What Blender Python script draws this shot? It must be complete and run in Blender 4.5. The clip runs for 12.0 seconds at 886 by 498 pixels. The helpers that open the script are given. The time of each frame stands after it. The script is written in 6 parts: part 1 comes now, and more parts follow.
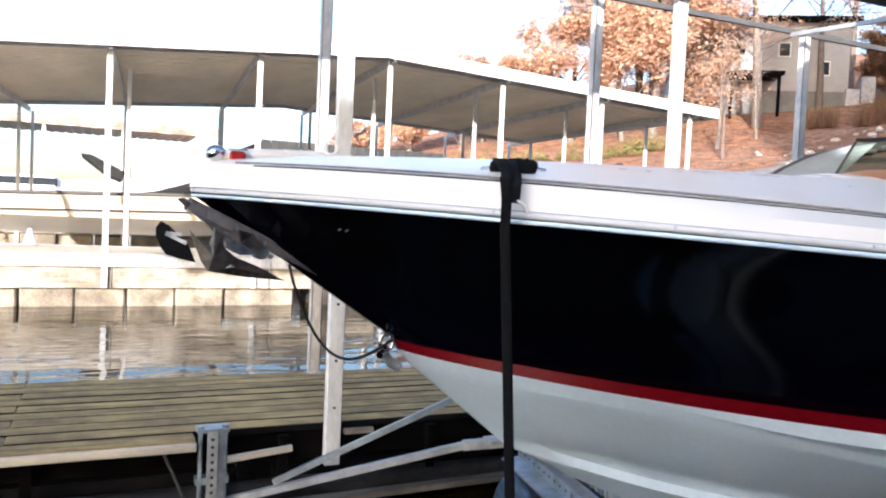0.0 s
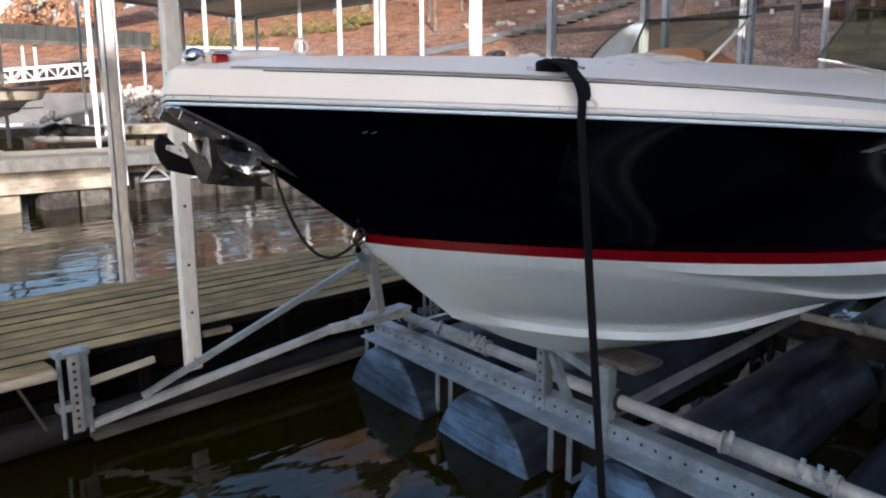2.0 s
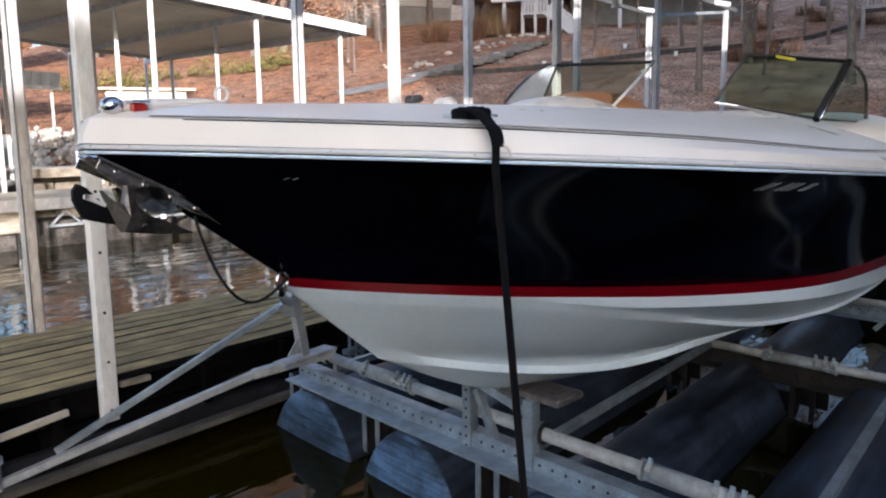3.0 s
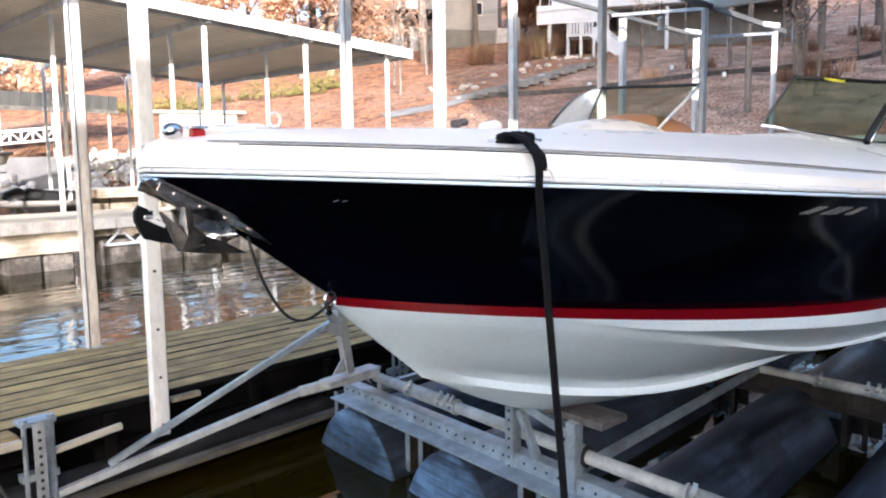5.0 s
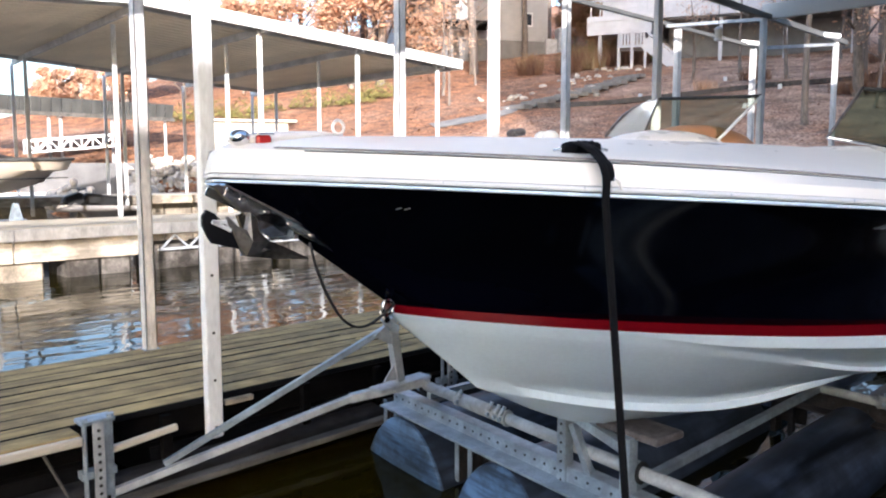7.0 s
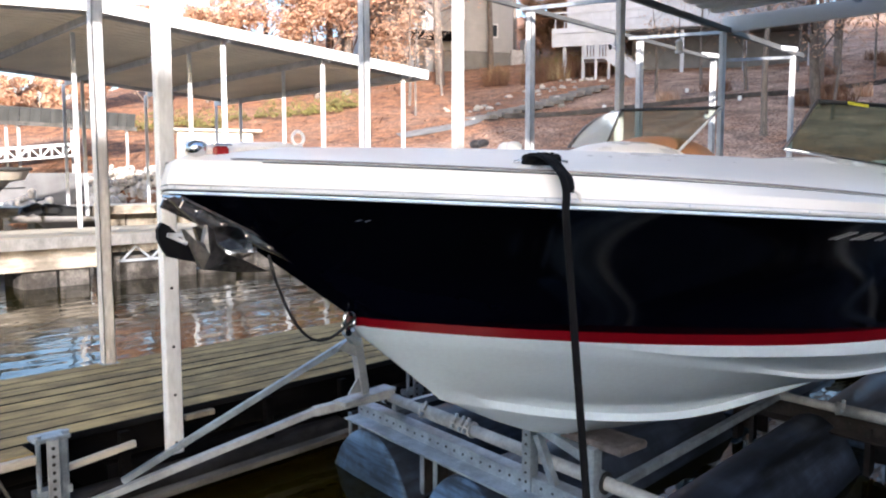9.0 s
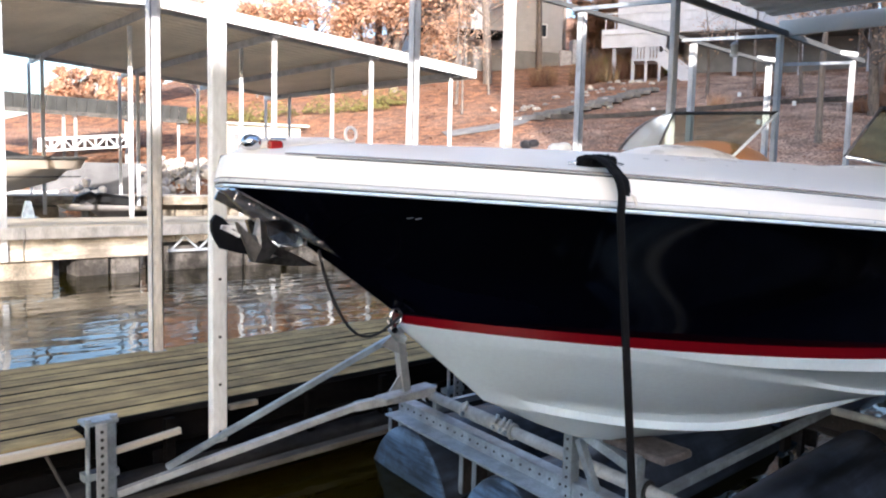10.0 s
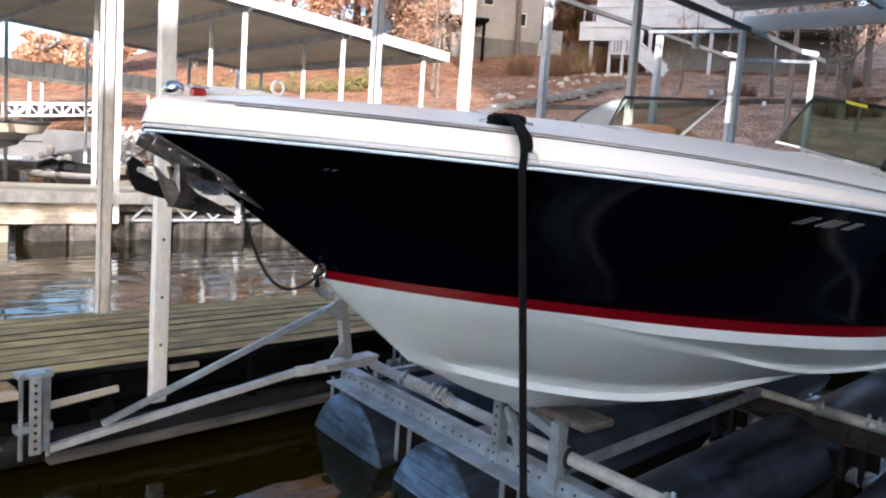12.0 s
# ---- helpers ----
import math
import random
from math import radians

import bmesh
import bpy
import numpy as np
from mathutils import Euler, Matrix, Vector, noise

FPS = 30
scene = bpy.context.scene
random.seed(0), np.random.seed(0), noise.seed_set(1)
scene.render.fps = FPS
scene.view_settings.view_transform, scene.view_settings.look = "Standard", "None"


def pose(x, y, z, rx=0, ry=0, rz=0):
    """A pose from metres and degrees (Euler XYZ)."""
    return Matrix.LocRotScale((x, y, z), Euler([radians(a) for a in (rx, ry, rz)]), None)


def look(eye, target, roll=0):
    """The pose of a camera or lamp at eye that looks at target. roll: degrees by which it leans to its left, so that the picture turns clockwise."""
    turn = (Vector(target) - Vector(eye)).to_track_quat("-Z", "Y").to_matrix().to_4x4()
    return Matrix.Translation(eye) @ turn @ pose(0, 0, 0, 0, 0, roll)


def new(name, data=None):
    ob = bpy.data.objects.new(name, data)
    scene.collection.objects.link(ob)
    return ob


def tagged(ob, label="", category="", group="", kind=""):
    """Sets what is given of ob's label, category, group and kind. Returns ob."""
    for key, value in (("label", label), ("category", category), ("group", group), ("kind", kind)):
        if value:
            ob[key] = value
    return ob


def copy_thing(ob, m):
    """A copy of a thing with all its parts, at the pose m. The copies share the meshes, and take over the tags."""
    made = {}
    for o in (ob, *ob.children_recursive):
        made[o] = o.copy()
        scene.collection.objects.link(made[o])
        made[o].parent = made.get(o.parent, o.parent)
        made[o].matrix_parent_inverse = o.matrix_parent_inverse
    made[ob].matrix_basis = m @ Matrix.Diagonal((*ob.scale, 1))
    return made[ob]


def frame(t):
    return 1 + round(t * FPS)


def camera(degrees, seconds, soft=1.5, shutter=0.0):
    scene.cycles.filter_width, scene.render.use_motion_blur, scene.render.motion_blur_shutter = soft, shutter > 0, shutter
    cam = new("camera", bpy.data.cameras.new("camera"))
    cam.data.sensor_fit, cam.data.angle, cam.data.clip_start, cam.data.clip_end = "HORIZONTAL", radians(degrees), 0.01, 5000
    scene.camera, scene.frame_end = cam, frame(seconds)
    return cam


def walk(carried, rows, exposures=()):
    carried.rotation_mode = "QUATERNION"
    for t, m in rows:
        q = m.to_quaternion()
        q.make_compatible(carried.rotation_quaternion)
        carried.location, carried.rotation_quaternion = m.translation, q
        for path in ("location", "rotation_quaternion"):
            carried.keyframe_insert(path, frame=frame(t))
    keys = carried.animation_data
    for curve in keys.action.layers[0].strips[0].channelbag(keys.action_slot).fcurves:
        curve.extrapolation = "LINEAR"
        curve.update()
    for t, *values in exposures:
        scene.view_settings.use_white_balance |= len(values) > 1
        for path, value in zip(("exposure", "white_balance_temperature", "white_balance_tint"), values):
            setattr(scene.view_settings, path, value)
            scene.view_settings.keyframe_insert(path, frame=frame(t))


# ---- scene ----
cam = camera(60.0, 12.0, soft=2.1)
# seconds, eye, point looked at, roll
PATH = [
    (0, (-1.221, -0.013, 1.693), (-0.399, 1.809, 1.612), 2.57),
    (0.5, (-1.484, 0.020, 1.698), (-0.440, 1.721, 1.562), -3.17),
    (1, (-1.679, 0.155, 1.687), (-0.653, 1.869, 1.581), -2.47),
    (1.5, (-1.758, 0.255, 1.702), (-0.595, 1.861, 1.443), 1.15),
    (2, (-1.871, 0.280, 1.725), (-0.475, 1.661, 1.347), -0.26),
    (2.5, (-1.902, 0.267, 1.742), (-0.411, 1.558, 1.414), -0.90),
    (4.5, (-1.900, 0.205, 1.743), (-0.306, 1.386, 1.491), -0.89),
    (5, (-1.934, 0.220, 1.748), (-0.462, 1.555, 1.521), -0.73),
    (5.5, (-1.947, 0.248, 1.740), (-0.554, 1.667, 1.518), 0.54),
    (6, (-1.961, 0.250, 1.735), (-0.592, 1.687, 1.490), 0.71),
    (6.5, (-1.959, 0.252, 1.742), (-0.575, 1.681, 1.533), 0.12),
    (8.5, (-1.952, 0.256, 1.747), (-0.543, 1.663, 1.559), -0.08),
    (9, (-1.936, 0.254, 1.749), (-0.482, 1.616, 1.574), -0.08),
    (9.5, (-1.932, 0.268, 1.750), (-0.504, 1.658, 1.573), 0.24),
    (10, (-1.942, 0.276, 1.749), (-0.565, 1.715, 1.570), 1.40),
    (10.5, (-1.948, 0.275, 1.744), (-0.597, 1.739, 1.564), 0.78),
    (11, (-1.969, 0.267, 1.746), (-0.647, 1.757, 1.560), 0.89),
    (11.5, (-1.979, 0.246, 1.726), (-0.587, 1.668, 1.525), 1.67),
    (12, (-1.877, 0.131, 1.680), (-0.449, 1.515, 1.469), 3.95),
]
# seconds, stops, kelvin, tint
LIGHTNESS = [(t, s, 5600, 13) for t, s in ((0, 1.92), (0.5, 1.82), (1.0, 1.77), (1.6, 1.5), (2.2, 1.3), (2.7, 1.3), (4.3, 2.30), (5.2, 2.22), (8.5, 1.93), (11.4, 1.93), (12, 1.8))]
walk(cam, [(t, look(eye, target, roll)) for t, eye, target, roll in PATH], LIGHTNESS)

# ---- world, sun, exposure ----
world = bpy.data.worlds.new("sky")
scene.world = world
world.use_nodes = True
_n = world.node_tree.nodes
_sky = _n.new("ShaderNodeTexSky")
_sky.sky_type = "NISHITA"
_sky.sun_disc = False
SUN_WAY = Vector((0.60, 0.80, -0.23)).normalized()      # the way the light travels
_sky.sun_elevation = math.asin(-SUN_WAY.z)
_sky.sun_rotation = math.atan2(-SUN_WAY.x, -SUN_WAY.y)
_sky.dust_density = 2.5
world.node_tree.links.new(_sky.outputs[0], _n["Background"].inputs[0])
_n["Background"].inputs[1].default_value = 0.15
sun = new("sun", bpy.data.lights.new("sun", "SUN"))
sun.data.energy, sun.data.angle, sun.data.color = 3.2, radians(0.6), (1.0, 0.88, 0.74)
sun.rotation_mode = "QUATERNION"
sun.rotation_quaternion = SUN_WAY.to_track_quat("-Z", "Y")

# ---- materials ----


def mat(name, col, rough=0.6, metal=0.0, vary=0.15, scale=6.0, bump=0.0, stretch=(1, 1, 1), col2=None, fine=60.0, coat=0.0, rnd=0.0, spec=0.5, stain=0.0, blot=1.4):
    """A surface with variation at two scales; stretch runs the grain along an axis; rnd varies it from piece to piece."""
    m = bpy.data.materials.new(name)
    m.use_nodes = True
    nt = m.node_tree
    L = nt.links.new
    b = nt.nodes["Principled BSDF"]
    b.inputs["Roughness"].default_value, b.inputs["Metallic"].default_value = rough, metal
    b.inputs["Coat Weight"].default_value = coat
    b.inputs["Specular IOR Level"].default_value = spec
    tc = nt.nodes.new("ShaderNodeTexCoord")
    mp = nt.nodes.new("ShaderNodeMapping")
    mp.inputs["Scale"].default_value = stretch
    L(tc.outputs["Object"], mp.inputs[0])
    info = nt.nodes.new("ShaderNodeObjectInfo")
    add = nt.nodes.new("ShaderNodeVectorMath")
    add.operation = "MULTIPLY_ADD"
    L(info.outputs["Random"], add.inputs[0])
    add.inputs[1].default_value = (17, 31, 7)
    L(mp.outputs[0], add.inputs[2])
    n1, n2 = nt.nodes.new("ShaderNodeTexNoise"), nt.nodes.new("ShaderNodeTexNoise")
    n1.inputs["Scale"].default_value, n1.inputs["Detail"].default_value = scale, 4
    n2.inputs["Scale"].default_value, n2.inputs["Detail"].default_value = fine, 3
    L(add.outputs[0], n1.inputs[0])
    L(add.outputs[0], n2.inputs[0])
    mixn = nt.nodes.new("ShaderNodeMix")
    mixn.inputs[0].default_value = 0.4
    L(n1.outputs[0], mixn.inputs[2])
    L(n2.outputs[0], mixn.inputs[3])
    ramp = nt.nodes.new("ShaderNodeValToRGB")
    c2 = col2 or tuple(c * (1 - vary * 1.6) for c in col)
    ramp.color_ramp.elements[0].position, ramp.color_ramp.elements[1].position = 0.36, 0.62
    ramp.color_ramp.elements[0].color = (*c2, 1)
    ramp.color_ramp.elements[1].color = (*[min(1, c * (1 + vary * 0.4)) for c in col], 1)
    L(mixn.outputs[0], ramp.inputs[0])
    out = ramp.outputs[0]
    if rnd:
        hs = nt.nodes.new("ShaderNodeHueSaturation")
        mr = nt.nodes.new("ShaderNodeMapRange")
        mr.inputs["To Min"].default_value, mr.inputs["To Max"].default_value = 1 - rnd, 1 + rnd
        L(info.outputs["Random"], mr.inputs[0])
        L(mr.outputs[0], hs.inputs["Value"])
        L(out, hs.inputs["Color"])
        out = hs.outputs[0]
    if stain:
        n3, sr, sm = nt.nodes.new("ShaderNodeTexNoise"), nt.nodes.new("ShaderNodeValToRGB"), nt.nodes.new("ShaderNodeMix")
        n3.inputs["Scale"].default_value, n3.inputs["Detail"].default_value, n3.inputs["Roughness"].default_value = blot, 6, 0.65
        L(tc.outputs["Object"], n3.inputs[0])
        sr.color_ramp.elements[0].position, sr.color_ramp.elements[1].position = 0.40, 0.60
        sr.color_ramp.elements[0].color = (1 - stain, 1 - stain * 1.04, 1 - stain * 1.08, 1)
        sr.color_ramp.elements[1].color = (1 + stain * 0.25, 1 + stain * 0.25, 1 + stain * 0.25, 1)
        L(n3.outputs[0], sr.inputs[0])
        sm.data_type, sm.blend_type = "RGBA", "MULTIPLY"
        sm.inputs[0].default_value = 1.0
        L(out, sm.inputs[6])
        L(sr.outputs[0], sm.inputs[7])
        out = sm.outputs[2]
    L(out, b.inputs["Base Color"])
    rr = nt.nodes.new("ShaderNodeMapRange")
    rr.inputs["To Min"].default_value, rr.inputs["To Max"].default_value = max(0.02, rough - 0.08), min(1, rough + 0.1)
    L(mixn.outputs[0], rr.inputs[0])
    if rough > 0.12:
        L(rr.outputs[0], b.inputs["Roughness"])
    if bump:
        bp = nt.nodes.new("ShaderNodeBump")
        bp.inputs["Strength"].default_value, bp.inputs["Distance"].default_value = bump, 0.01
        L(mixn.outputs[0], bp.inputs["Height"])
        L(bp.outputs[0], b.inputs["Normal"])
    return m


M_PLANK = mat("weathered_plank", (0.43, 0.308, 0.126), 0.85, vary=0.30, scale=3.0, bump=0.35, stretch=(0.6, 9, 9), col2=(0.215, 0.155, 0.066), fine=14, rnd=0.14, stain=0.48, blot=1.8)
M_PLANKB = mat("pale_plank", (0.42, 0.37, 0.28), 0.8, vary=0.3, scale=3.0, bump=0.3, stretch=(0.6, 9, 9), fine=14, rnd=0.15, stain=0.4, blot=2.2)
# for unseen boards, coloured grey to cut the warm bounce onto the hull
M_NEARPLANK = mat("bounce_grey_plank", (0.31, 0.325, 0.35), 0.85, vary=0.3, scale=3.0, bump=0.3, stretch=(0.6, 9, 9), fine=14, rnd=0.15, stain=0.4, blot=2.2)
# near black: the shade under the pier deck is put into this timber colour
M_OLDWOOD = mat("shade_black_old_timber", (0.0060, 0.0056, 0.0056), 0.9, vary=0.5, scale=4, bump=0.5, stretch=(0.7, 6, 6), spec=0.06, stain=0.6, blot=2.5)
M_OLDPALE = mat("greyed_timber", (0.36, 0.33, 0.27), 0.9, vary=0.35, scale=4, bump=0.3, stretch=(0.7, 6, 6), stain=0.4, blot=3)
M_FARDECK = mat("bleached_dock_board", (0.60, 0.55, 0.46), 0.85, vary=0.2, scale=2.0, bump=0.2, stretch=(0.5, 6, 6))
M_GREYBOARD = mat("grey_wet_board", (0.125, 0.118, 0.108), 0.8, vary=0.35, scale=4, bump=0.3, stretch=(0.7, 6, 6), stain=0.4, blot=3)
M_PALEWOOD = mat("pale_timber", (0.47, 0.41, 0.33), 0.8, vary=0.3, scale=4, bump=0.3, stretch=(0.7, 6, 6), stain=0.5, blot=1.6)
M_DARK = mat("black_float_and_gap_shade", (0.006, 0.006, 0.007), 0.6, vary=0.4, scale=5, bump=0.2, col2=(0.002, 0.002, 0.003), spec=0.14)
M_SCUFFED = mat("scuffed_grey_float", (0.030, 0.029, 0.031), 0.7, vary=0.5, scale=3, bump=0.4, stretch=(1, 3, 3), col2=(0.004, 0.004, 0.005), fine=16, stain=0.7, blot=3)
M_GALV = mat("galvanised_steel", (0.37, 0.435, 0.50), 0.42, 0.5, vary=0.16, scale=14, bump=0.04, fine=90, stain=0.25, blot=7)
M_GALVW = mat("whitened_galvanised_steel", (0.42, 0.445, 0.475), 0.55, 0.25, vary=0.12, scale=9, bump=0.06, stain=0.25, blot=6)
M_POST = mat("painted_steel_post", (0.765, 0.78, 0.80), 0.45, 0.0, vary=0.16, scale=5, stretch=(1, 1, 0.25), stain=0.10, blot=3)
M_GREYPOST = mat("galvanised_post", (0.68, 0.658, 0.64), 0.45, 0.0, vary=0.20, scale=6, stretch=(1, 1, 0.25), stain=0.14, blot=4)
M_PIPE = mat("chalky_pipe", (0.40, 0.41, 0.41), 0.6, 0.15, vary=0.14, scale=10, bump=0.08, stain=0.25, blot=9)
# scuffed black plastic; the sky's blue light is put into both tank colours
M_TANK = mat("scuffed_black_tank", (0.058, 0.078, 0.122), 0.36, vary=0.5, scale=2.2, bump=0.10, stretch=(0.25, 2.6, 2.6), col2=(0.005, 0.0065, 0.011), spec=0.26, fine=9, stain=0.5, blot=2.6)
M_TANKEND = mat("scuffed_sky_blue_tank_end", (0.100, 0.170, 0.290), 0.50, vary=0.7, scale=1.7, bump=0.5, stretch=(2, 0.7, 9), col2=(0.014, 0.028, 0.055), fine=5, stain=0.6, blot=5)
M_RUSTSHADE = mat("rusty_and_shaded_plate", (0.032, 0.024, 0.020), 0.85, 0.1, vary=0.5, scale=9, bump=0.2, stain=0.5, blot=8)
M_NAVY = mat("navy_gelcoat", (0.0012, 0.0015, 0.0055), 0.09, vary=0.1, scale=2, spec=0.024)
M_RED = mat("red_gelcoat", (0.115, 0.002, 0.006), 0.30, vary=0.08, scale=2, spec=0.06)
# one white gelcoat twice: sky-blue shade in this colour, warm bounce in the deck's
M_WHITE = mat("sky_tinted_white_gelcoat", (0.71, 0.845, 1.0), 0.16, vary=0.05, scale=2.5)
M_DECK = mat("warm_lit_deck_gelcoat", (0.88, 0.83, 0.775), 0.28, vary=0.03, scale=1.4, fine=7, spec=0.45)
M_TRIM = mat("brown_grey_trim", (0.10, 0.085, 0.08), 0.4, vary=0.2, scale=8)
M_CHROME = mat("polished_stainless", (0.72, 0.72, 0.73), 0.10, 1.0, vary=0.08, scale=9)
M_DULLSTEEL = mat("dull_stainless", (0.26, 0.24, 0.225), 0.48, 1.0, vary=0.45, scale=10, col2=(0.07, 0.07, 0.07))
M_ANCHOR = mat("bright_cast_stainless", (0.55, 0.52, 0.50), 0.22, 1.0, vary=0.35, scale=22, bump=0.08, fine=60)
M_DARKSTEEL = mat("dark_polished_steel", (0.60, 0.58, 0.565), 0.10, 0.95, vary=0.25, scale=4, col2=(0.34, 0.32, 0.31))
M_RAIL = mat("bright_rail_strip", (0.74, 0.74, 0.75), 0.40, 0.0, vary=0.04, scale=6)
M_BLACK = mat("black_rubber", (0.012, 0.012, 0.013), 0.6, vary=0.3, scale=20, bump=0.1)
M_WEB = mat("black_webbing", (0.0045, 0.0045, 0.0055), 0.9, vary=0.4, scale=40, bump=0.6, fine=220, spec=0.2)
M_GROOVE = mat("grey_trim", (0.33, 0.30, 0.28), 0.6, vary=0.2, scale=8)
M_TAN = mat("tan_vinyl", (0.50, 0.24, 0.11), 0.5, vary=0.12, scale=5)
M_REDLENS = mat("red_lens", (0.36, 0.022, 0.022), 0.12, vary=0.1, scale=5)
M_CARPET = mat("carpeted_board", (0.105, 0.094, 0.097), 0.95, vary=0.3, scale=20, bump=0.4, stain=0.4, blot=6)
M_CONC = mat("stained_concrete", (0.38, 0.325, 0.25), 0.85, vary=0.35, scale=2.2, bump=0.3, stain=0.4, blot=2.5)
M_SEAWALL = mat("grey_seawall_concrete", (0.15, 0.145, 0.145), 0.9, vary=0.3, scale=1.2, bump=0.3)
M_CONCDARK = mat("dark_float_block", (0.125, 0.112, 0.100), 0.8, vary=0.5, scale=2.5, bump=0.3, stain=0.7, blot=3)
# warm light bounced off water and docks is put into this roof colour
M_ROOF = mat("bounce_warm_roof_metal", (0.90, 0.81, 0.67), 0.55, 0.1, vary=0.12, scale=1.5, stretch=(1, 0.3, 1))
M_SLIPROOF = mat("white_roof_metal", (0.84, 0.825, 0.80), 0.5, 0.1, vary=0.12, scale=1.5, stretch=(1, 0.3, 1))
M_FASCIA = mat("white_fascia", (0.80, 0.80, 0.79), 0.45, vary=0.06, scale=2)
M_BEAM = mat("grey_steel_beam", (0.56, 0.56, 0.58), 0.5, 0.4, vary=0.2, scale=4)
M_DARKBEAM = mat("dark_steel_beam", (0.14, 0.137, 0.133), 0.55, 0.4, vary=0.2, scale=4)
M_DARKROOF = mat("dark_roof_metal", (0.060, 0.062, 0.060), 0.75, vary=0.3, scale=1.2, stretch=(3, 1, 1))
# grey timber tone; the shade on the deck stair is put into it as well
M_GREYRAIL = mat("dim_grey_paint", (0.36, 0.34, 0.33), 0.8, vary=0.25, scale=1.5, stretch=(1, 1, 0.4))
# siding, wall and foundation colours are lowered to hold the shade on both houses
M_SIDING = mat("shade_toned_siding", (0.42, 0.415, 0.42), 0.7, vary=0.10, scale=1.0)
M_HOUSEWHITE = mat("shade_toned_house_paint", (0.56, 0.56, 0.59), 0.7, vary=0.10, scale=1.0, stain=0.1, blot=0.6)
M_STUCCO = mat("grey_foundation", (0.21, 0.205, 0.20), 0.9, vary=0.15, scale=1.5, bump=0.2)
M_BARK = mat("grey_bark", (0.21, 0.172, 0.145), 0.9, vary=0.4, scale=5, bump=0.6, stretch=(4, 4, 0.6))
M_TANHULL = mat("tan_gelcoat", (0.66, 0.58, 0.47), 0.3, vary=0.06, scale=2)
M_COVER = mat("black_canvas", (0.02, 0.02, 0.021), 0.85, vary=0.3, scale=5, bump=0.3)
M_WALL = mat("sun_block_boards", (0.74, 0.74, 0.73), 0.8, vary=0.25, scale=2, stretch=(6, 6, 0.4))
M_SHED = mat("white_shed_board", (0.60, 0.54, 0.45), 0.7, vary=0.1, scale=3)
M_PATH = mat("grey_gravel_path", (0.23, 0.215, 0.20), 0.95, vary=0.25, scale=2, bump=0.5, fine=18)
M_STONE = mat("dark_railway_sleeper", (0.085, 0.075, 0.07), 0.9, vary=0.4, scale=3, bump=0.4)
M_ROCK = mat("pale_rock", (0.58, 0.52, 0.45), 0.9, vary=0.35, scale=6, bump=0.4, rnd=0.3)
M_SHRUB = mat("yellowed_shrub", (0.23, 0.20, 0.05), 0.8, vary=0.5, scale=3)
M_YELLOW = mat("yellow_sticker", (0.62, 0.60, 0.05), 0.5)


def leaf_material(name, a, b, c):
    m = bpy.data.materials.new(name)
    m.use_nodes = True
    nt = m.node_tree
    L = nt.links.new
    bs = nt.nodes["Principled BSDF"]
    g = nt.nodes.new("ShaderNodeNewGeometry")
    r = nt.nodes.new("ShaderNodeValToRGB")
    r.color_ramp.elements[0].color, r.color_ramp.elements[1].color = (*a, 1), (*c, 1)
    e = r.color_ramp.elements.new(0.5)
    e.color = (*b, 1)
    L(g.outputs["Random Per Island"], r.inputs[0])
    L(r.outputs[0], bs.inputs["Base Color"])
    bs.inputs["Roughness"].default_value = 0.7
    t = nt.nodes.new("ShaderNodeBsdfTranslucent")
    L(r.outputs[0], t.inputs[0])
    mx = nt.nodes.new("ShaderNodeMixShader")
    mx.inputs[0].default_value = 0.35
    L(bs.outputs[0], mx.inputs[1])
    L(t.outputs[0], mx.inputs[2])
    L(mx.outputs[0], nt.nodes["Material Output"].inputs[0])
    return m


# these leaf tones are paled to take in haze and glare on the trees
M_LEAF = leaf_material("autumn_leaves", (0.66, 0.42, 0.28), (0.54, 0.32, 0.20), (0.72, 0.56, 0.42))
M_LITTER = leaf_material("fallen_leaf_litter", (0.30, 0.13, 0.06), (0.20, 0.10, 0.06), (0.38, 0.22, 0.13))
M_LEAFFAR = leaf_material("far_autumn_leaves", (0.36, 0.20, 0.10), (0.28, 0.14, 0.08), (0.40, 0.27, 0.15))


def glass(name, tint, rough=0.0, gloss=0.07):
    m = bpy.data.materials.new(name)
    m.use_nodes = True
    nt = m.node_tree
    nt.nodes.remove(nt.nodes["Principled BSDF"])
    tr, gl, mx = nt.nodes.new("ShaderNodeBsdfTransparent"), nt.nodes.new("ShaderNodeBsdfGlossy"), nt.nodes.new("ShaderNodeMixShader")
    mx.inputs[0].default_value = gloss
    tr.inputs[0].default_value = (*tint, 1)
    gl.inputs["Roughness"].default_value = rough
    nt.links.new(tr.outputs[0], mx.inputs[1])
    nt.links.new(gl.outputs[0], mx.inputs[2])
    nt.links.new(mx.outputs[0], nt.nodes["Material Output"].inputs[0])
    return m


M_GLASS = glass("green_tinted_glass", (0.80, 0.84, 0.78))
M_GLASSDARK = glass("dark_green_glass", (0.72, 0.80, 0.70))
M_GLASSBLUE = glass("sky_sheen_glass", (0.93, 0.97, 1.0), 0.03, 0.22)
# pale blue diffuse mixed in stands for the sky reflected in the pane
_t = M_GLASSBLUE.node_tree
_sheen, _mix = _t.nodes.new("ShaderNodeBsdfDiffuse"), _t.nodes.new("ShaderNodeMixShader")
_sheen.inputs[0].default_value = (0.88, 0.96, 1.0, 1)
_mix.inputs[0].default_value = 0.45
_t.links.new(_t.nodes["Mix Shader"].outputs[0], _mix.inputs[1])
_t.links.new(_sheen.outputs[0], _mix.inputs[2])
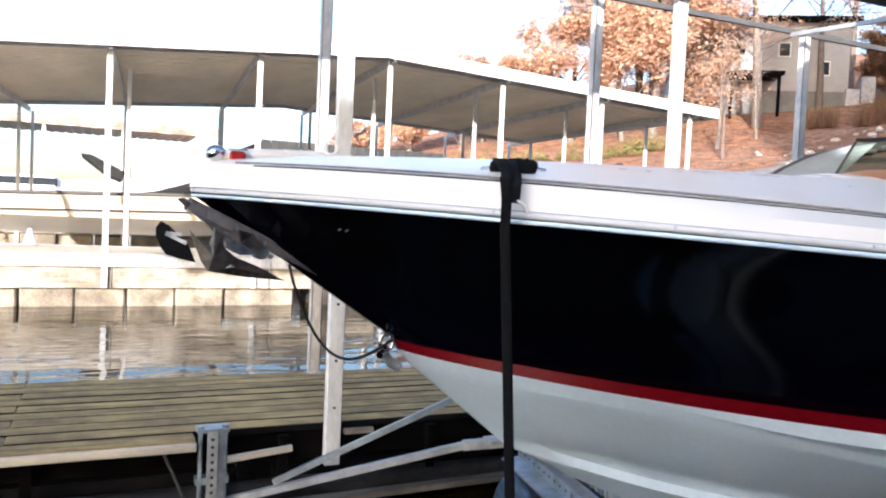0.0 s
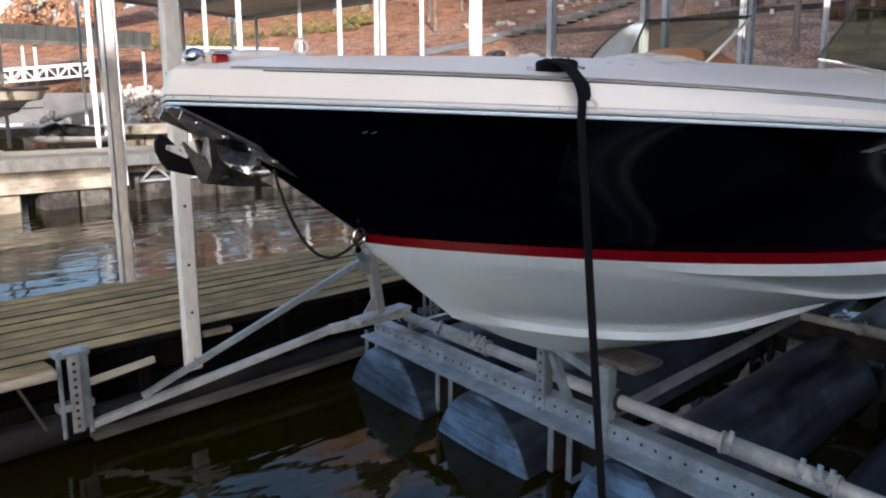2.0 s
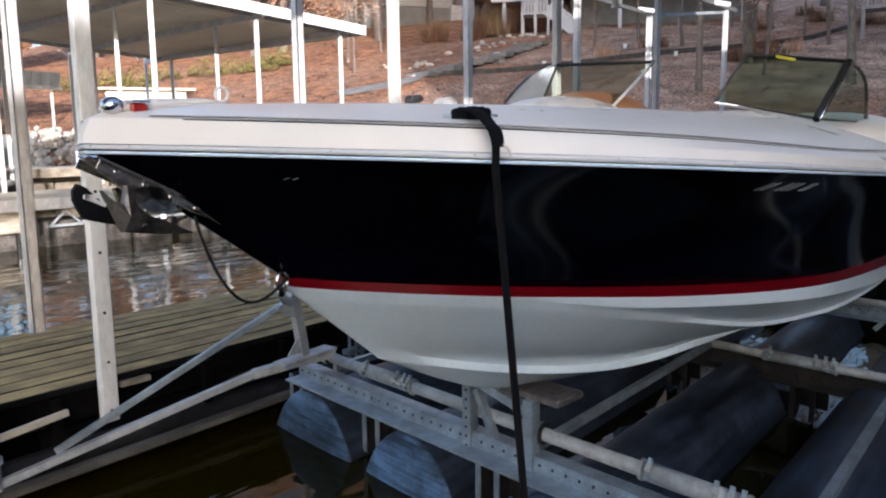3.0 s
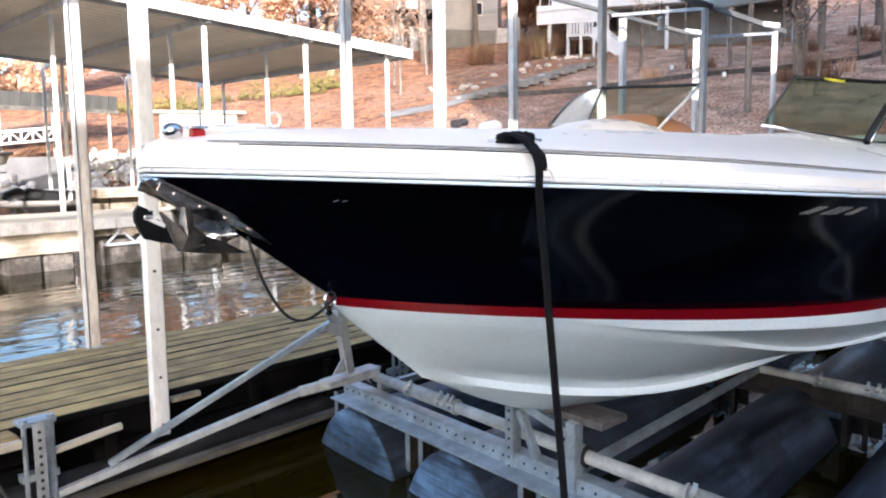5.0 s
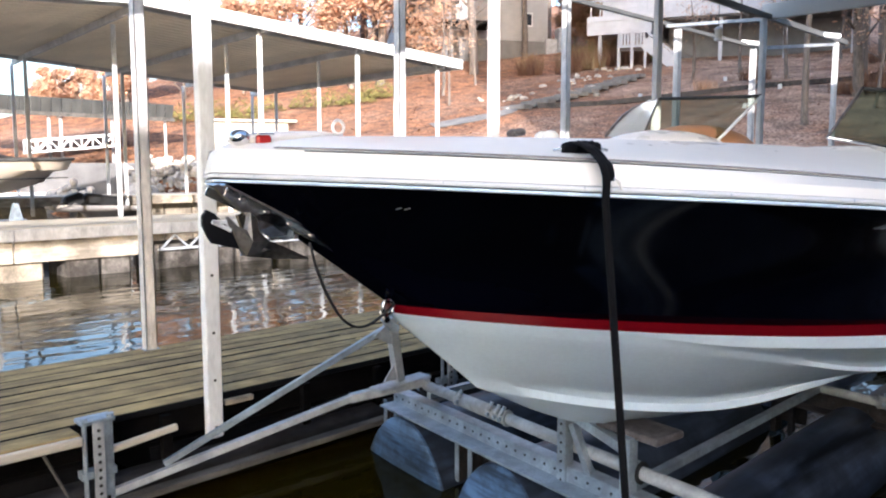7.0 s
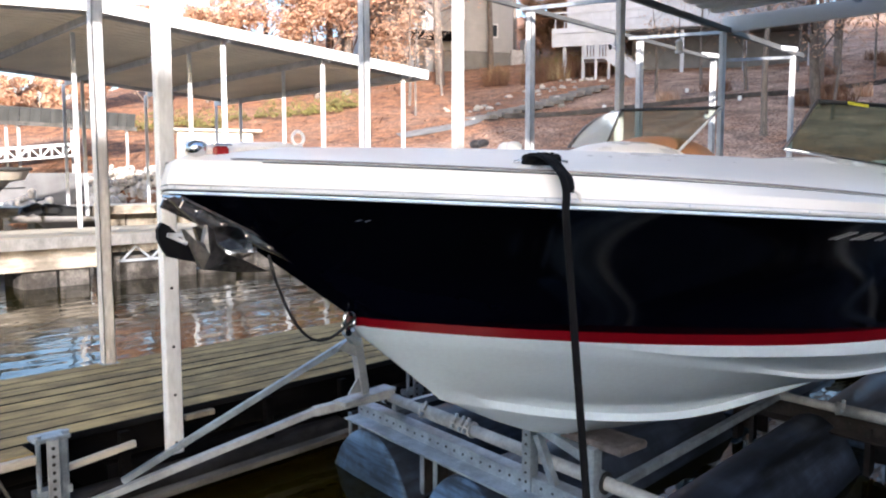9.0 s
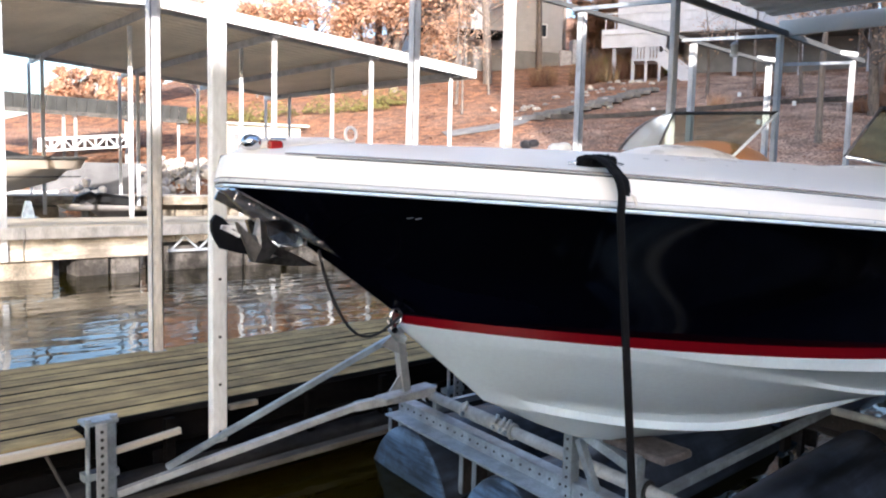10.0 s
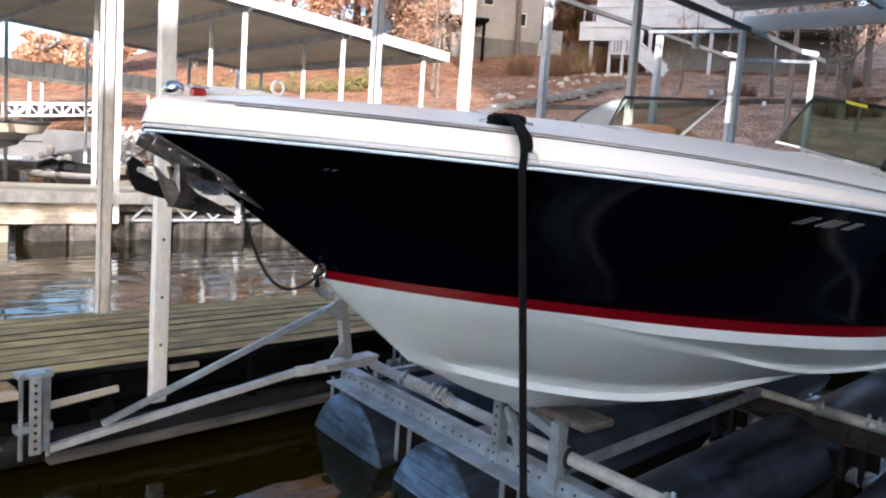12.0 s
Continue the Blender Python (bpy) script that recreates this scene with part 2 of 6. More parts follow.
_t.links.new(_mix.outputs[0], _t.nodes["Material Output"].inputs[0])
M_WINDOW = mat("dark_window_glass", (0.03, 0.035, 0.04), 0.08, vary=0.1)


def water_material():
    m = bpy.data.materials.new("lake_water")
    m.use_nodes = True
    nt = m.node_tree
    L = nt.links.new
    b = nt.nodes["Principled BSDF"]
    b.inputs["Base Color"].default_value = (0.0135, 0.0106, 0.0006, 1)
    b.inputs["Roughness"].default_value = 0.03
    b.inputs["IOR"].default_value = 1.333
    b.inputs["Specular IOR Level"].default_value = 0.24
    tc, mp = nt.nodes.new("ShaderNodeTexCoord"), nt.nodes.new("ShaderNodeMapping")
    mp.inputs["Scale"].default_value = (0.7, 1.7, 1)
    L(tc.outputs["Object"], mp.inputs[0])
    n1, n2 = nt.nodes.new("ShaderNodeTexNoise"), nt.nodes.new("ShaderNodeTexNoise")
    n1.inputs["Scale"].default_value, n1.inputs["Detail"].default_value = 1.8, 3
    n2.inputs["Scale"].default_value, n2.inputs["Detail"].default_value = 0.35, 1
    for n in (n1, n2):
        L(mp.outputs[0], n.inputs[0])
    a = nt.nodes.new("ShaderNodeMath")
    a.operation = "MULTIPLY_ADD"
    a.inputs[1].default_value = 1.6
    L(n2.outputs[0], a.inputs[0])
    L(n1.outputs[0], a.inputs[2])
    bp = nt.nodes.new("ShaderNodeBump")
    bp.inputs["Strength"].default_value, bp.inputs["Distance"].default_value = 0.18, 0.09
    L(a.outputs[0], bp.inputs["Height"])
    L(bp.outputs[0], b.inputs["Normal"])
    return m


def ground_material():
    """Grey-brown soil, drifts of rust leaves in broad patches, and a fine speckle of single leaves."""
    m = bpy.data.materials.new("leaf_littered_hillside")
    m.use_nodes = True
    nt = m.node_tree
    L = nt.links.new
    bs = nt.nodes["Principled BSDF"]
    bs.inputs["Roughness"].default_value = 0.95
    tc = nt.nodes.new("ShaderNodeTexCoord")

    def nz(scale, detail, a, e, ca, ce):
        n, r = nt.nodes.new("ShaderNodeTexNoise"), nt.nodes.new("ShaderNodeValToRGB")
        n.inputs["Scale"].default_value, n.inputs["Detail"].default_value = scale, detail
        L(tc.outputs["Object"], n.inputs[0])
        r.color_ramp.elements[0].position, r.color_ramp.elements[1].position = a, e
        r.color_ramp.elements[0].color, r.color_ramp.elements[1].color = (*ca, 1), (*ce, 1)
        L(n.outputs[0], r.inputs[0])
        return n, r.outputs[0]

    def mixc(f, a, e, how="MIX"):
        x = nt.nodes.new("ShaderNodeMix")
        x.data_type = "RGBA"
        x.blend_type = how
        if isinstance(f, float):
            x.inputs[0].default_value = f
        else:
            L(f, x.inputs[0])
        L(a, x.inputs[6])
        L(e, x.inputs[7])
        return x.outputs[2]
    _, soil = nz(0.9, 5, 0.35, 0.68, (0.285, 0.188, 0.132), (0.72, 0.490, 0.345))
    _, rust = nz(1.6, 5, 0.35, 0.65, (0.17, 0.085, 0.050), (0.52, 0.245, 0.115))
    _, drift = nz(0.13, 4, 0.44, 0.60, (0.12, 0.12, 0.12), (0.95, 0.95, 0.95))
    n1, speck = nz(9.0, 4, 0.40, 0.64, (0.40, 0.36, 0.34), (1.25, 1.22, 1.20))
    sep = nt.nodes.new("ShaderNodeSeparateColor")
    L(drift, sep.inputs[0])
    dot, mr, add = nt.nodes.new("ShaderNodeVectorMath"), nt.nodes.new("ShaderNodeMapRange"), nt.nodes.new("ShaderNodeMath")
    dot.operation = "DOT_PRODUCT"
    L(tc.outputs["Object"], dot.inputs[0])
    dot.inputs[1].default_value = (-0.5, 0.866, 0)
    L(dot.outputs["Value"], mr.inputs[0])
    for k, v in (("From Min", -2.0), ("From Max", 13.0), ("To Min", -0.15), ("To Max", 0.6)):
        mr.inputs[k].default_value = v
    add.use_clamp = True
    L(sep.outputs[0], add.inputs[0])
    L(mr.outputs[0], add.inputs[1])
    col = mixc(1.0, mixc(add.outputs[0], soil, rust), speck, "MULTIPLY")
    L(col, bs.inputs["Base Color"])
    bp = nt.nodes.new("ShaderNodeBump")
    bp.inputs["Strength"].default_value, bp.inputs["Distance"].default_value = 0.9, 0.06
    L(n1.outputs[0], bp.inputs["Height"])
    L(bp.outputs[0], bs.inputs["Normal"])
    return m


M_WATER, M_GROUND = water_material(), ground_material()

# ---- building helpers ----


def thing(name, label="", category="", group="", kind="", at=(0, 0, 0)):
    e = new(name)
    e.empty_display_size = 0.1
    e.location = at
    return tagged(e, label, category, group, kind)


def link(name, bm, material, parent=None, label="", smooth=False):
    me = bpy.data.meshes.new(name)
    bm.normal_update()
    bm.to_mesh(me)
    bm.free()
    for p in me.polygons:
        p.use_smooth = smooth
    me.materials.append(material)
    ob = new(name, me)
    if parent is not None:
        ob.parent = parent
        ob.matrix_parent_inverse = Matrix.Translation(parent.location).inverted() if parent.parent is None else Matrix()
    if label:
        ob["label"] = label
    return ob


def part(name, bm, material, parent, label="", smooth=False):
    """One mesh under a thing or a part; its points are given in the world."""
    return link(name, bm, material, parent, label, smooth)


def smooth_by_angle(ob, deg=35):
    me = ob.data
    bm = bmesh.new()
    bm.from_mesh(me)
    for f in bm.faces:
        f.smooth = True
    for e in bm.edges:
        e.smooth = len(e.link_faces) == 2 and e.calc_face_angle(0) < radians(deg)
    bm.to_mesh(me)
    bm.free()
    return ob


def box(size, at=(0, 0, 0), turn=(0, 0, 0), bevel=0.0, bm=None):
    bm = bm or bmesh.new()
    m = pose(*at, *turn) @ Matrix.Diagonal((*size, 1))
    r = bmesh.ops.create_cube(bm, size=1, matrix=m)
    if bevel:
        es = {e for v in r["verts"] for e in v.link_edges}
        bmesh.ops.bevel(bm, geom=list(es), offset=bevel, segments=1, affect="EDGES")
    return bm


def bar(a, b, w, h, bevel=0.0, bm=None, up=(0, 0, 1)):
    """A straight bar of section w x h from a to b; h runs along up."""
    a, b = Vector(a), Vector(b)
    x = (b - a).normalized()
    y = Vector(up).cross(x).normalized()
    z = x.cross(y)
    m = Matrix((x, y, z)).transposed().to_4x4()
    m.translation = (a + b) / 2
    bm = bm or bmesh.new()
    r = bmesh.ops.create_cube(bm, size=1, matrix=m @ Matrix.Diagonal(((b - a).length, w, h, 1)))
    if bevel:
        es = {e for v in r["verts"] for e in v.link_edges}
        bmesh.ops.bevel(bm, geom=list(es), offset=bevel, segments=1, affect="EDGES")
    return bm


def tube(pts, r, seg=10, bm=None, flat=1.0, closed=False, caps=True):
    """A round rod through points; r may be a list; flat squeezes it upwards."""
    bm = bm or bmesh.new()
    pts = [Vector(p) for p in pts]
    n = len(pts)
    rings = []
    total = (pts[-1] - pts[0]).normalized()
    ref = (pts[1] - pts[0]).cross(pts[n // 3] - pts[0]).normalized() if closed else Vector((1, 0, 0)) if abs(total.z) > 0.8 else Vector((0, 0, 1))
    for i, p in enumerate(pts):
        d = (pts[(i + 1) % n] - pts[i - 1]) if closed else (pts[min(i + 1, n - 1)] - pts[max(i - 1, 0)])
        d.normalize()
        s = d.cross(ref)
        if s.length < 1e-3:
            s = Vector((1, 0, 0))
        s.normalize()
        u = s.cross(d)
        rr = r[i] if isinstance(r, (list, tuple)) else r
        rings.append([bm.verts.new(p + (s * math.cos(k * math.tau / seg) + u * math.sin(k * math.tau / seg) * flat) * rr) for k in range(seg)])
    for i in range(n if closed else n - 1):
        a, b = rings[i], rings[(i + 1) % n]
        for k in range(seg):
            bm.faces.new((a[k], a[(k + 1) % seg], b[(k + 1) % seg], b[k]))
    if caps and not closed:
        bm.faces.new(list(reversed(rings[0])))
        bm.faces.new(rings[-1])
    bmesh.ops.recalc_face_normals(bm, faces=bm.faces)
    return bm


def sheet(rows, bm=None, thick=0.0):
    """A sheet through rows of points."""
    bm = bm or bmesh.new()
    vs = [[bm.verts.new(p) for p in row] for row in rows]
    for i in range(len(vs) - 1):
        for j in range(len(vs[0]) - 1):
            q = [vs[i][j], vs[i][j + 1], vs[i + 1][j + 1], vs[i + 1][j]]
            if len({tuple(round(c, 5) for c in v.co) for v in q}) > 2:
                bm.faces.new(q)
    bmesh.ops.remove_doubles(bm, verts=bm.verts, dist=1e-5)
    bmesh.ops.recalc_face_normals(bm, faces=bm.faces)
    if thick:
        bmesh.ops.solidify(bm, geom=bm.faces[:], thickness=thick)
    return bm


def prism(outline, lo, hi, axis="y", bm=None):
    """An outline of (a, b) pairs pushed from lo to hi along an axis; the pairs are (x, z), (y, z) or (x, y)."""
    bm = bm or bmesh.new()

    def P(a, b, c):
        return {"y": (a, c, b), "x": (c, a, b), "z": (a, b, c)}[axis]
    f = [bm.verts.new(P(a, b, lo)) for a, b in outline]
    g = [bm.verts.new(P(a, b, hi)) for a, b in outline]
    n = len(f)
    bm.faces.new(f)
    bm.faces.new(list(reversed(g)))
    for i in range(n):
        bm.faces.new((f[i], g[i], g[(i + 1) % n], f[(i + 1) % n]))
    bmesh.ops.recalc_face_normals(bm, faces=bm.faces)
    return bm


def disc_bolt(p, r=0.012, h=0.012, axis="x", bm=None):
    bm = bm or bmesh.new()
    rot = {"x": (0, 90, 0), "y": (90, 0, 0), "z": (0, 0, 0)}[axis]
    bmesh.ops.create_cone(bm, cap_ends=True, segments=8, radius1=r, radius2=r, depth=h, matrix=pose(*p, *rot))
    return bm


# ---- water, hill, distance ----
bm = bmesh.new()
bmesh.ops.create_grid(bm, x_segments=1, y_segments=1, size=900)
LAKE = 0.10
for v in bm.verts:
    v.co.z = LAKE
water = tagged(link("water", bm, M_WATER), "olive green lake water with small ripples", "water", kind="structure")

SHORE = Vector((0.866, 0.5))


def hill_height(x, y):
    q = SHORE.x * x + SHORE.y * y - 21.0 - 4.0 * math.exp(-((y - 40) / 25) ** 2)
    q -= 0.2 * max(0.0, SHORE.x * y - SHORE.y * x - 40.0) ** 2
    h = -1.2 + (min(max(q, -3), 2.2) + 3) * 0.66 + max(0, q - 2.2) * 0.25
    h += 0.35 * noise.noise(Vector((x, y, 3)) * 0.13) + 0.10 * noise.noise(Vector((x, y, 9)) * 0.6)
    return min(h, 30 + 0.05 * h)


rows = []
for i in range(90):
    u = -60 + 200 * (i / 89)
    rows.append([])
    for j in range(110):
        v = 17 + 150 * (j / 109) ** 1.6
        x, y = SHORE.x * v - SHORE.y * u, SHORE.y * v + SHORE.x * u
        rows[-1].append((x, y, hill_height(x, y)))
hill = tagged(smooth_by_angle(link("ground", sheet(rows), M_GROUND), 60), "leaf-littered brown hillside rising from the lake", "hillside", kind="structure")

# an unseen headland, added to close the cove behind the camera and keep the low sun off the slope
rows = []
for i in range(60):
    p = 3 + 75 * i / 59
    rise = min(1.0, max(0.0, (p - 2.5) / 8.0))
    rise = rise * rise * (3 - 2 * rise)
    rows.append([])
    for j in range(40):
        a = -62 + 52 * j / 39
        x, y = 0.6 * a + 0.8 * p, 0.8 * a - 0.6 * p
        z = -1.2 + 42 * rise * math.exp(-((a + 32) / 10) ** 2) + rise * 1.2 * noise.noise(Vector((x, y, 1)) * 0.12)
        rows[-1].append((x, y, z))
headland = tagged(smooth_by_angle(link("ground", sheet(rows), M_GROUND), 60), "unseen leaf-littered ridge added to keep the sun off the slope", "hillside", kind="structure")

rows = []
for i in range(120):
    a = radians(-250 + 285 * i / 119)
    r = 420
    top = 14 + 7 * noise.noise(Vector((a * 6, 0, 0))) + 4 * noise.noise(Vector((a * 30, 2, 0)))
    rows.append([(r * k * math.sin(a), r * k * math.cos(a), z) for k, z in ((1.0, -1), (1.02, top * 0.6), (1.06, top))])
# the haze over the far woods is painted in as a pale colour
M_FARHILL = mat("haze_pale_woods", (0.62, 0.58, 0.54), 0.95, vary=0.3, scale=0.05, fine=0.4)
tagged(link("backdrop", sheet(rows), M_FARHILL, smooth=True), "hazy wooded shore far across the lake", "far shore", kind="structure")

# ---- finger pier beside the boat ----
DECK = 0.55


def pier(y0, y1, x0, x1, name, label, planks, material, step, near_extra=None):
    """A floating pier along x: boards, rim joists, dark floats and bearers."""
    p = thing(name, label, "dock", kind="structure", at=((x0 + x1) / 2, (y0 + y1) / 2, 0))
    w = (y1 - y0) / planks
    meshes = {}
    for k in range(planks):
        xs = x0
        j = 0
        while xs < x1 - 0.01:
            xe = min(xs + step * (0.6 if (k % 2 and xs == x0) else 1), x1)
            key = round(xe - xs, 3)
            if key not in meshes:
                b = box((xe - xs - 0.004, w - 0.011, 0.036), bevel=0.005)
                me = bpy.data.meshes.new("plank")
                b.to_mesh(me)
                b.free()
                me.materials.append(material)
                # long side faces are painted black so the gaps between boards look shaded
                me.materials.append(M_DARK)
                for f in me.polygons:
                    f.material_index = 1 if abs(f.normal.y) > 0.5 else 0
                meshes[key] = me
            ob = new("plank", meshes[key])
            ob.parent = p
            ob.matrix_parent_inverse = Matrix.Translation(p.location).inverted()
            ob.location = ((xs + xe) / 2, y0 + w * (k + 0.5) + 0.0015 * math.sin(k * 7 + j), DECK - 0.018 + 0.0025 * math.sin(k * 5.1 + j * 2.3))
            ob.rotation_euler = (0.006 * math.sin(k * 3.3 + j), 0, 0.0008 * math.sin(k * 9.1))
            xs = xe
            j += 1
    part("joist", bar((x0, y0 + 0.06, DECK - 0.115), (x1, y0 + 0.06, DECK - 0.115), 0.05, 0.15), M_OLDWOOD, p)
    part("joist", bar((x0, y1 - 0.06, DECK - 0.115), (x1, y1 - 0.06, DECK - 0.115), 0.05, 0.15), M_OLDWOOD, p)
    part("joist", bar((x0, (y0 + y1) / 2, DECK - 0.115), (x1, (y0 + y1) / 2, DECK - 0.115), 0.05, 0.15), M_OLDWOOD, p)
    n = int((x1 - x0) / 1.5)
    for k in range(n):
        xa = x0 + (x1 - x0) * (k + 0.06) / n
        xb = x0 + (x1 - x0) * (k + 0.94) / n
        part("float", prism([(y0 + 0.16, -0.3), (y0 + 0.10, 0.05), (y0 + 0.13, 0.30), (y1 - 0.13, 0.30), (y1 - 0.10, 0.05), (y1 - 0.16, -0.3)], xa, xb, "x"), M_DARK, p, "black moulded dock float")
    return p


side_pier = pier(4.0, 5.36, -6.6, 13.5, "pier", "weathered wooden finger pier with long greenish boards", 9, M_PLANK, 5.0)
# the wider stretch beyond the lift bracket
part("plank", box((5.85, 0.139, 0.036), (-3.68, 3.93, DECK - 0.02), bevel=0.004), M_PLANK, side_pier)
part("fascia_board", box((5.85, 0.03, 0.040), (-3.68, 3.842, DECK - 0.030), bevel=0.004), M_FARDECK, side_pier, "pale bleached fascia board")
part("fascia_board", box((0.17, 0.035, 0.03), (0.12, 3.985, DECK - 0.050), bevel=0.004), M_OLDPALE, side_pier)
near_pier = pier(-1.15, 0.18, -6.6, 9.0, "pier", "unseen grey wooden finger pier that the camera stands on", 9, M_NEARPLANK, 5.0)

POST_LABEL = "square painted steel post bolted to the pier edge"


def square_post(x, y, z0, z1, s, material, holes=(), label=POST_LABEL, name="post", lip=0.0):
    p = thing(name, label, "post", "dock roof posts", at=(x, y, z0))
    b = box((s, s * 0.6, z1 - z0), (x, y, (z0 + z1) / 2), bevel=s * 0.06)
    part("shaft", b, material, p)
    for h in holes:
        part("bolt_hole", disc_bolt((x, y - s * 0.3 - 0.001, h), 0.008, 0.006, "y"), M_BLACK, p, "dark round bolt hole")
    if lip:
        part("flange", box((0.012, s * 0.6, z1 - z0), (x - s / 2 + 0.006, y - s * 0.7, (z0 + z1) / 2)), material, p)
    return p


def rolled_post(x, y, z0, z1, s=0.072, material=None):
    """A folded galvanised post, a C in section with its open side turned aside."""
    p = thing("post", "folded galvanised steel dock post", "post", "dock roof posts", at=(x, y, z0))
    t = 0.006
    for a in ((s, t, 0, -s / 2 + t / 2), (t, s, -s / 2 + t / 2, 0), (t, s, s / 2 - t / 2, 0)):
        part("web", box((a[0], a[1], z1 - z0), (x + a[2], y + a[3], (z0 + z1) / 2)), material or M_GREYPOST, p)
    part("foot", box((s * 1.5, s * 1.3, 0.012), (x, y, z0 + 0.006)), M_GALV, p)
    return p


for k in range(5):
    square_post(2.225 * k - 0.036, 4.0 - 0.03, 0.33, 3.42, 0.085, M_GREYPOST if k else M_POST, holes=(1.81, 1.51, 1.206, 0.9, 0.645, 0.39) if k == 0 else ())
for x in (-1.98, 0.205, 2.48, 4.84, 7.2, 9.42):
    rolled_post(x, 5.31, 0.54 if x > -1 else 0.54, 3.55)

# ---- the boat ----
BOAT_Y, STERN = 2.03, 4.35


def axis(x):
    """The boat's centre line, turned a little from the pier."""
    return 2.04 - 0.036 * (x + 0.43)


def hull_curve(x0, B, n, m, L, z0, z1, z2, count=46, pinch=0.02):
    """Points along the near half of a hull line from the stem aft: half breadth, measured from the centre line, and height."""
    out = []
    for i in range(count):
        s = (STERN - x0) * (i / (count - 1)) ** 2.0
        u = max(0.0, 1 - s / L)
        h = B * max(0.0, 1 - u ** n) ** (1 / m)
        if s > L:
            h = B * (1 - pinch * (s - L) ** 2)
        low = min(s, -z1 / (2 * z2)) if z2 > 0 else s
        drop = 0.045 * max(0.0, s - 2.7) ** 2 if z0 > 1.6 else 0.0
        out.append(Vector((x0 + s, -h, z0 + z1 * low + z2 * low * low - drop)))
    return out


KEEL = [(-0.424, 1.313), (-0.334, 1.219), (-0.183, 1.090), (-0.02, 0.985), (0.23, 0.862), (0.44, 0.772), (0.70, 0.700), (1.2, 0.625), (2.0, 0.57), (4.5, 0.50)]


def keel_z(x):
    for (a, za), (b, zb) in zip(KEEL, KEEL[1:]):
        if x <= b:
            return za + (zb - za) * (x - a) / (b - a)
    return KEEL[-1][1]


def keel_curve(x0, count=46):
    return [Vector((x0 + (STERN - x0) * (i / (count - 1)) ** 2.0, 0, keel_z(x0 + (STERN - x0) * (i / (count - 1)) ** 2.0))) for i in range(count)]


RAIL_PLAN = (3.44, 1.05, 1.85)
C_RAIL = hull_curve(-0.998, 1.26, *RAIL_PLAN, 1.722, -0.068, 0.005, pinch=0.017)
C_CAP0 = hull_curve(-1.008, 1.264, *RAIL_PLAN, 1.744, -0.068, 0.005, pinch=0.017)
C_CAP1 = hull_curve(-1.003, 1.252, *RAIL_PLAN, 1.769, -0.069, 0.006, pinch=0.017)
C_TOE = hull_curve(-0.985, 1.174, 3.7, 1.08, 1.815, 1.804, -0.088, 0.014, pinch=0.017)
C_TOEI = hull_curve(-0.955, 1.135, 3.6, 1.08, 1.815, 1.818, -0.081, 0.0125, pinch=0.017)
C_IN = hull_curve(-0.74, 0.76, 3.0, 1.15, 1.80, 1.842, -0.012, 0.0, pinch=0.02)
C_RT = hull_curve(-0.437, 0.962, 1.96, 1.378, 2.44, 1.339, -0.115, 0.011)
C_RB = hull_curve(-0.427, 0.962, 2.05, 1.40, 2.38, 1.311, -0.121, 0.010)
C_RB2 = hull_curve(-0.395, 0.955, 2.05, 1.345, 2.32, 1.273, -0.124, 0.0065)
C_CHI = hull_curve(-0.385, 0.936, 2.05, 1.345, 2.32, 1.266, -0.126, 0.0065)
C_CHO = hull_curve(-0.28, 0.87, 1.40, 1.45, 2.55, 1.172, -0.176, 0.024)
C_CHO2 = hull_curve(-0.27, 0.845, 1.40, 1.45, 2.55, 1.163, -0.176, 0.024)
C_STO = hull_curve(-0.07, 0.60, 1.0, 1.10, 2.2, 1.012, -0.36, 0.118)
C_STI = hull_curve(-0.06, 0.535, 1.0, 1.10, 2.2, 1.002, -0.36, 0.118)


def soft_step(v, lo, hi):
    w = min(1.0, max(0.0, (v - lo) / (hi - lo)))
    return w * w * (3 - 2 * w)


def chine(row):
    """The chine runs up into the band under the stripe towards the bow."""
    low = [p - Vector((0, 0, 0.016 * math.exp(-((p.x - 1.45) / 0.55) ** 2))) for p in row]
    return [p.lerp(q, 1 - soft_step(p.x, 0.0, 1.65)) for p, q in zip(low, C_CHI)]


def upswept(row):
    """The lower strake lifts a little towards the stern."""
    return [Vector((p.x, p.y, p.z + 0.07 * max(0.0, p.x + 0.07 - 1.05) ** 1.3)) for p in row]


C_CHO, C_CHO2, C_STO, C_STI = chine(C_CHO), chine(C_CHO2), upswept(C_STO), upswept(C_STI)


def blend(a, b, t, hollow=0.0):
    """A line between two hull lines, pulled inboard by hollow for flare."""
    return [p.lerp(q, t) + Vector((0, hollow * min(1.0, 3 * abs(p.y)) * max(0.12, 1 - max(0.0, p.x) / 1.3), 0)) for p, q in zip(a, b)]


def both_sides(rows):
    bm = sheet([[(p.x, axis(p.x) + p.y, p.z) for p in r] for r in rows])
    sheet([[(p.x, axis(p.x) - p.y, p.z) for p in r] for r in rows], bm=bm)
    bmesh.ops.remove_doubles(bm, verts=bm.verts, dist=1e-4)
    bmesh.ops.recalc_face_normals(bm, faces=bm.faces)
    return bm


boat = thing("motorboat", "navy and white motorboat with a red stripe on a lift", "boat", at=(1.5, BOAT_Y, 0.6))
top_sides = [blend(C_RAIL, C_RT, t, 0.10 * math.sin(math.pi * t) ** 1.2) for t in [k / 28 for k in range(29)]]
smooth_by_angle(part("hull_side", both_sides(top_sides), M_NAVY, boat, "glossy navy hull side"), 40)
smooth_by_angle(part("boot_stripe", both_sides([C_RT, C_RB]), M_RED, boat, "dark red boot stripe"), 40)


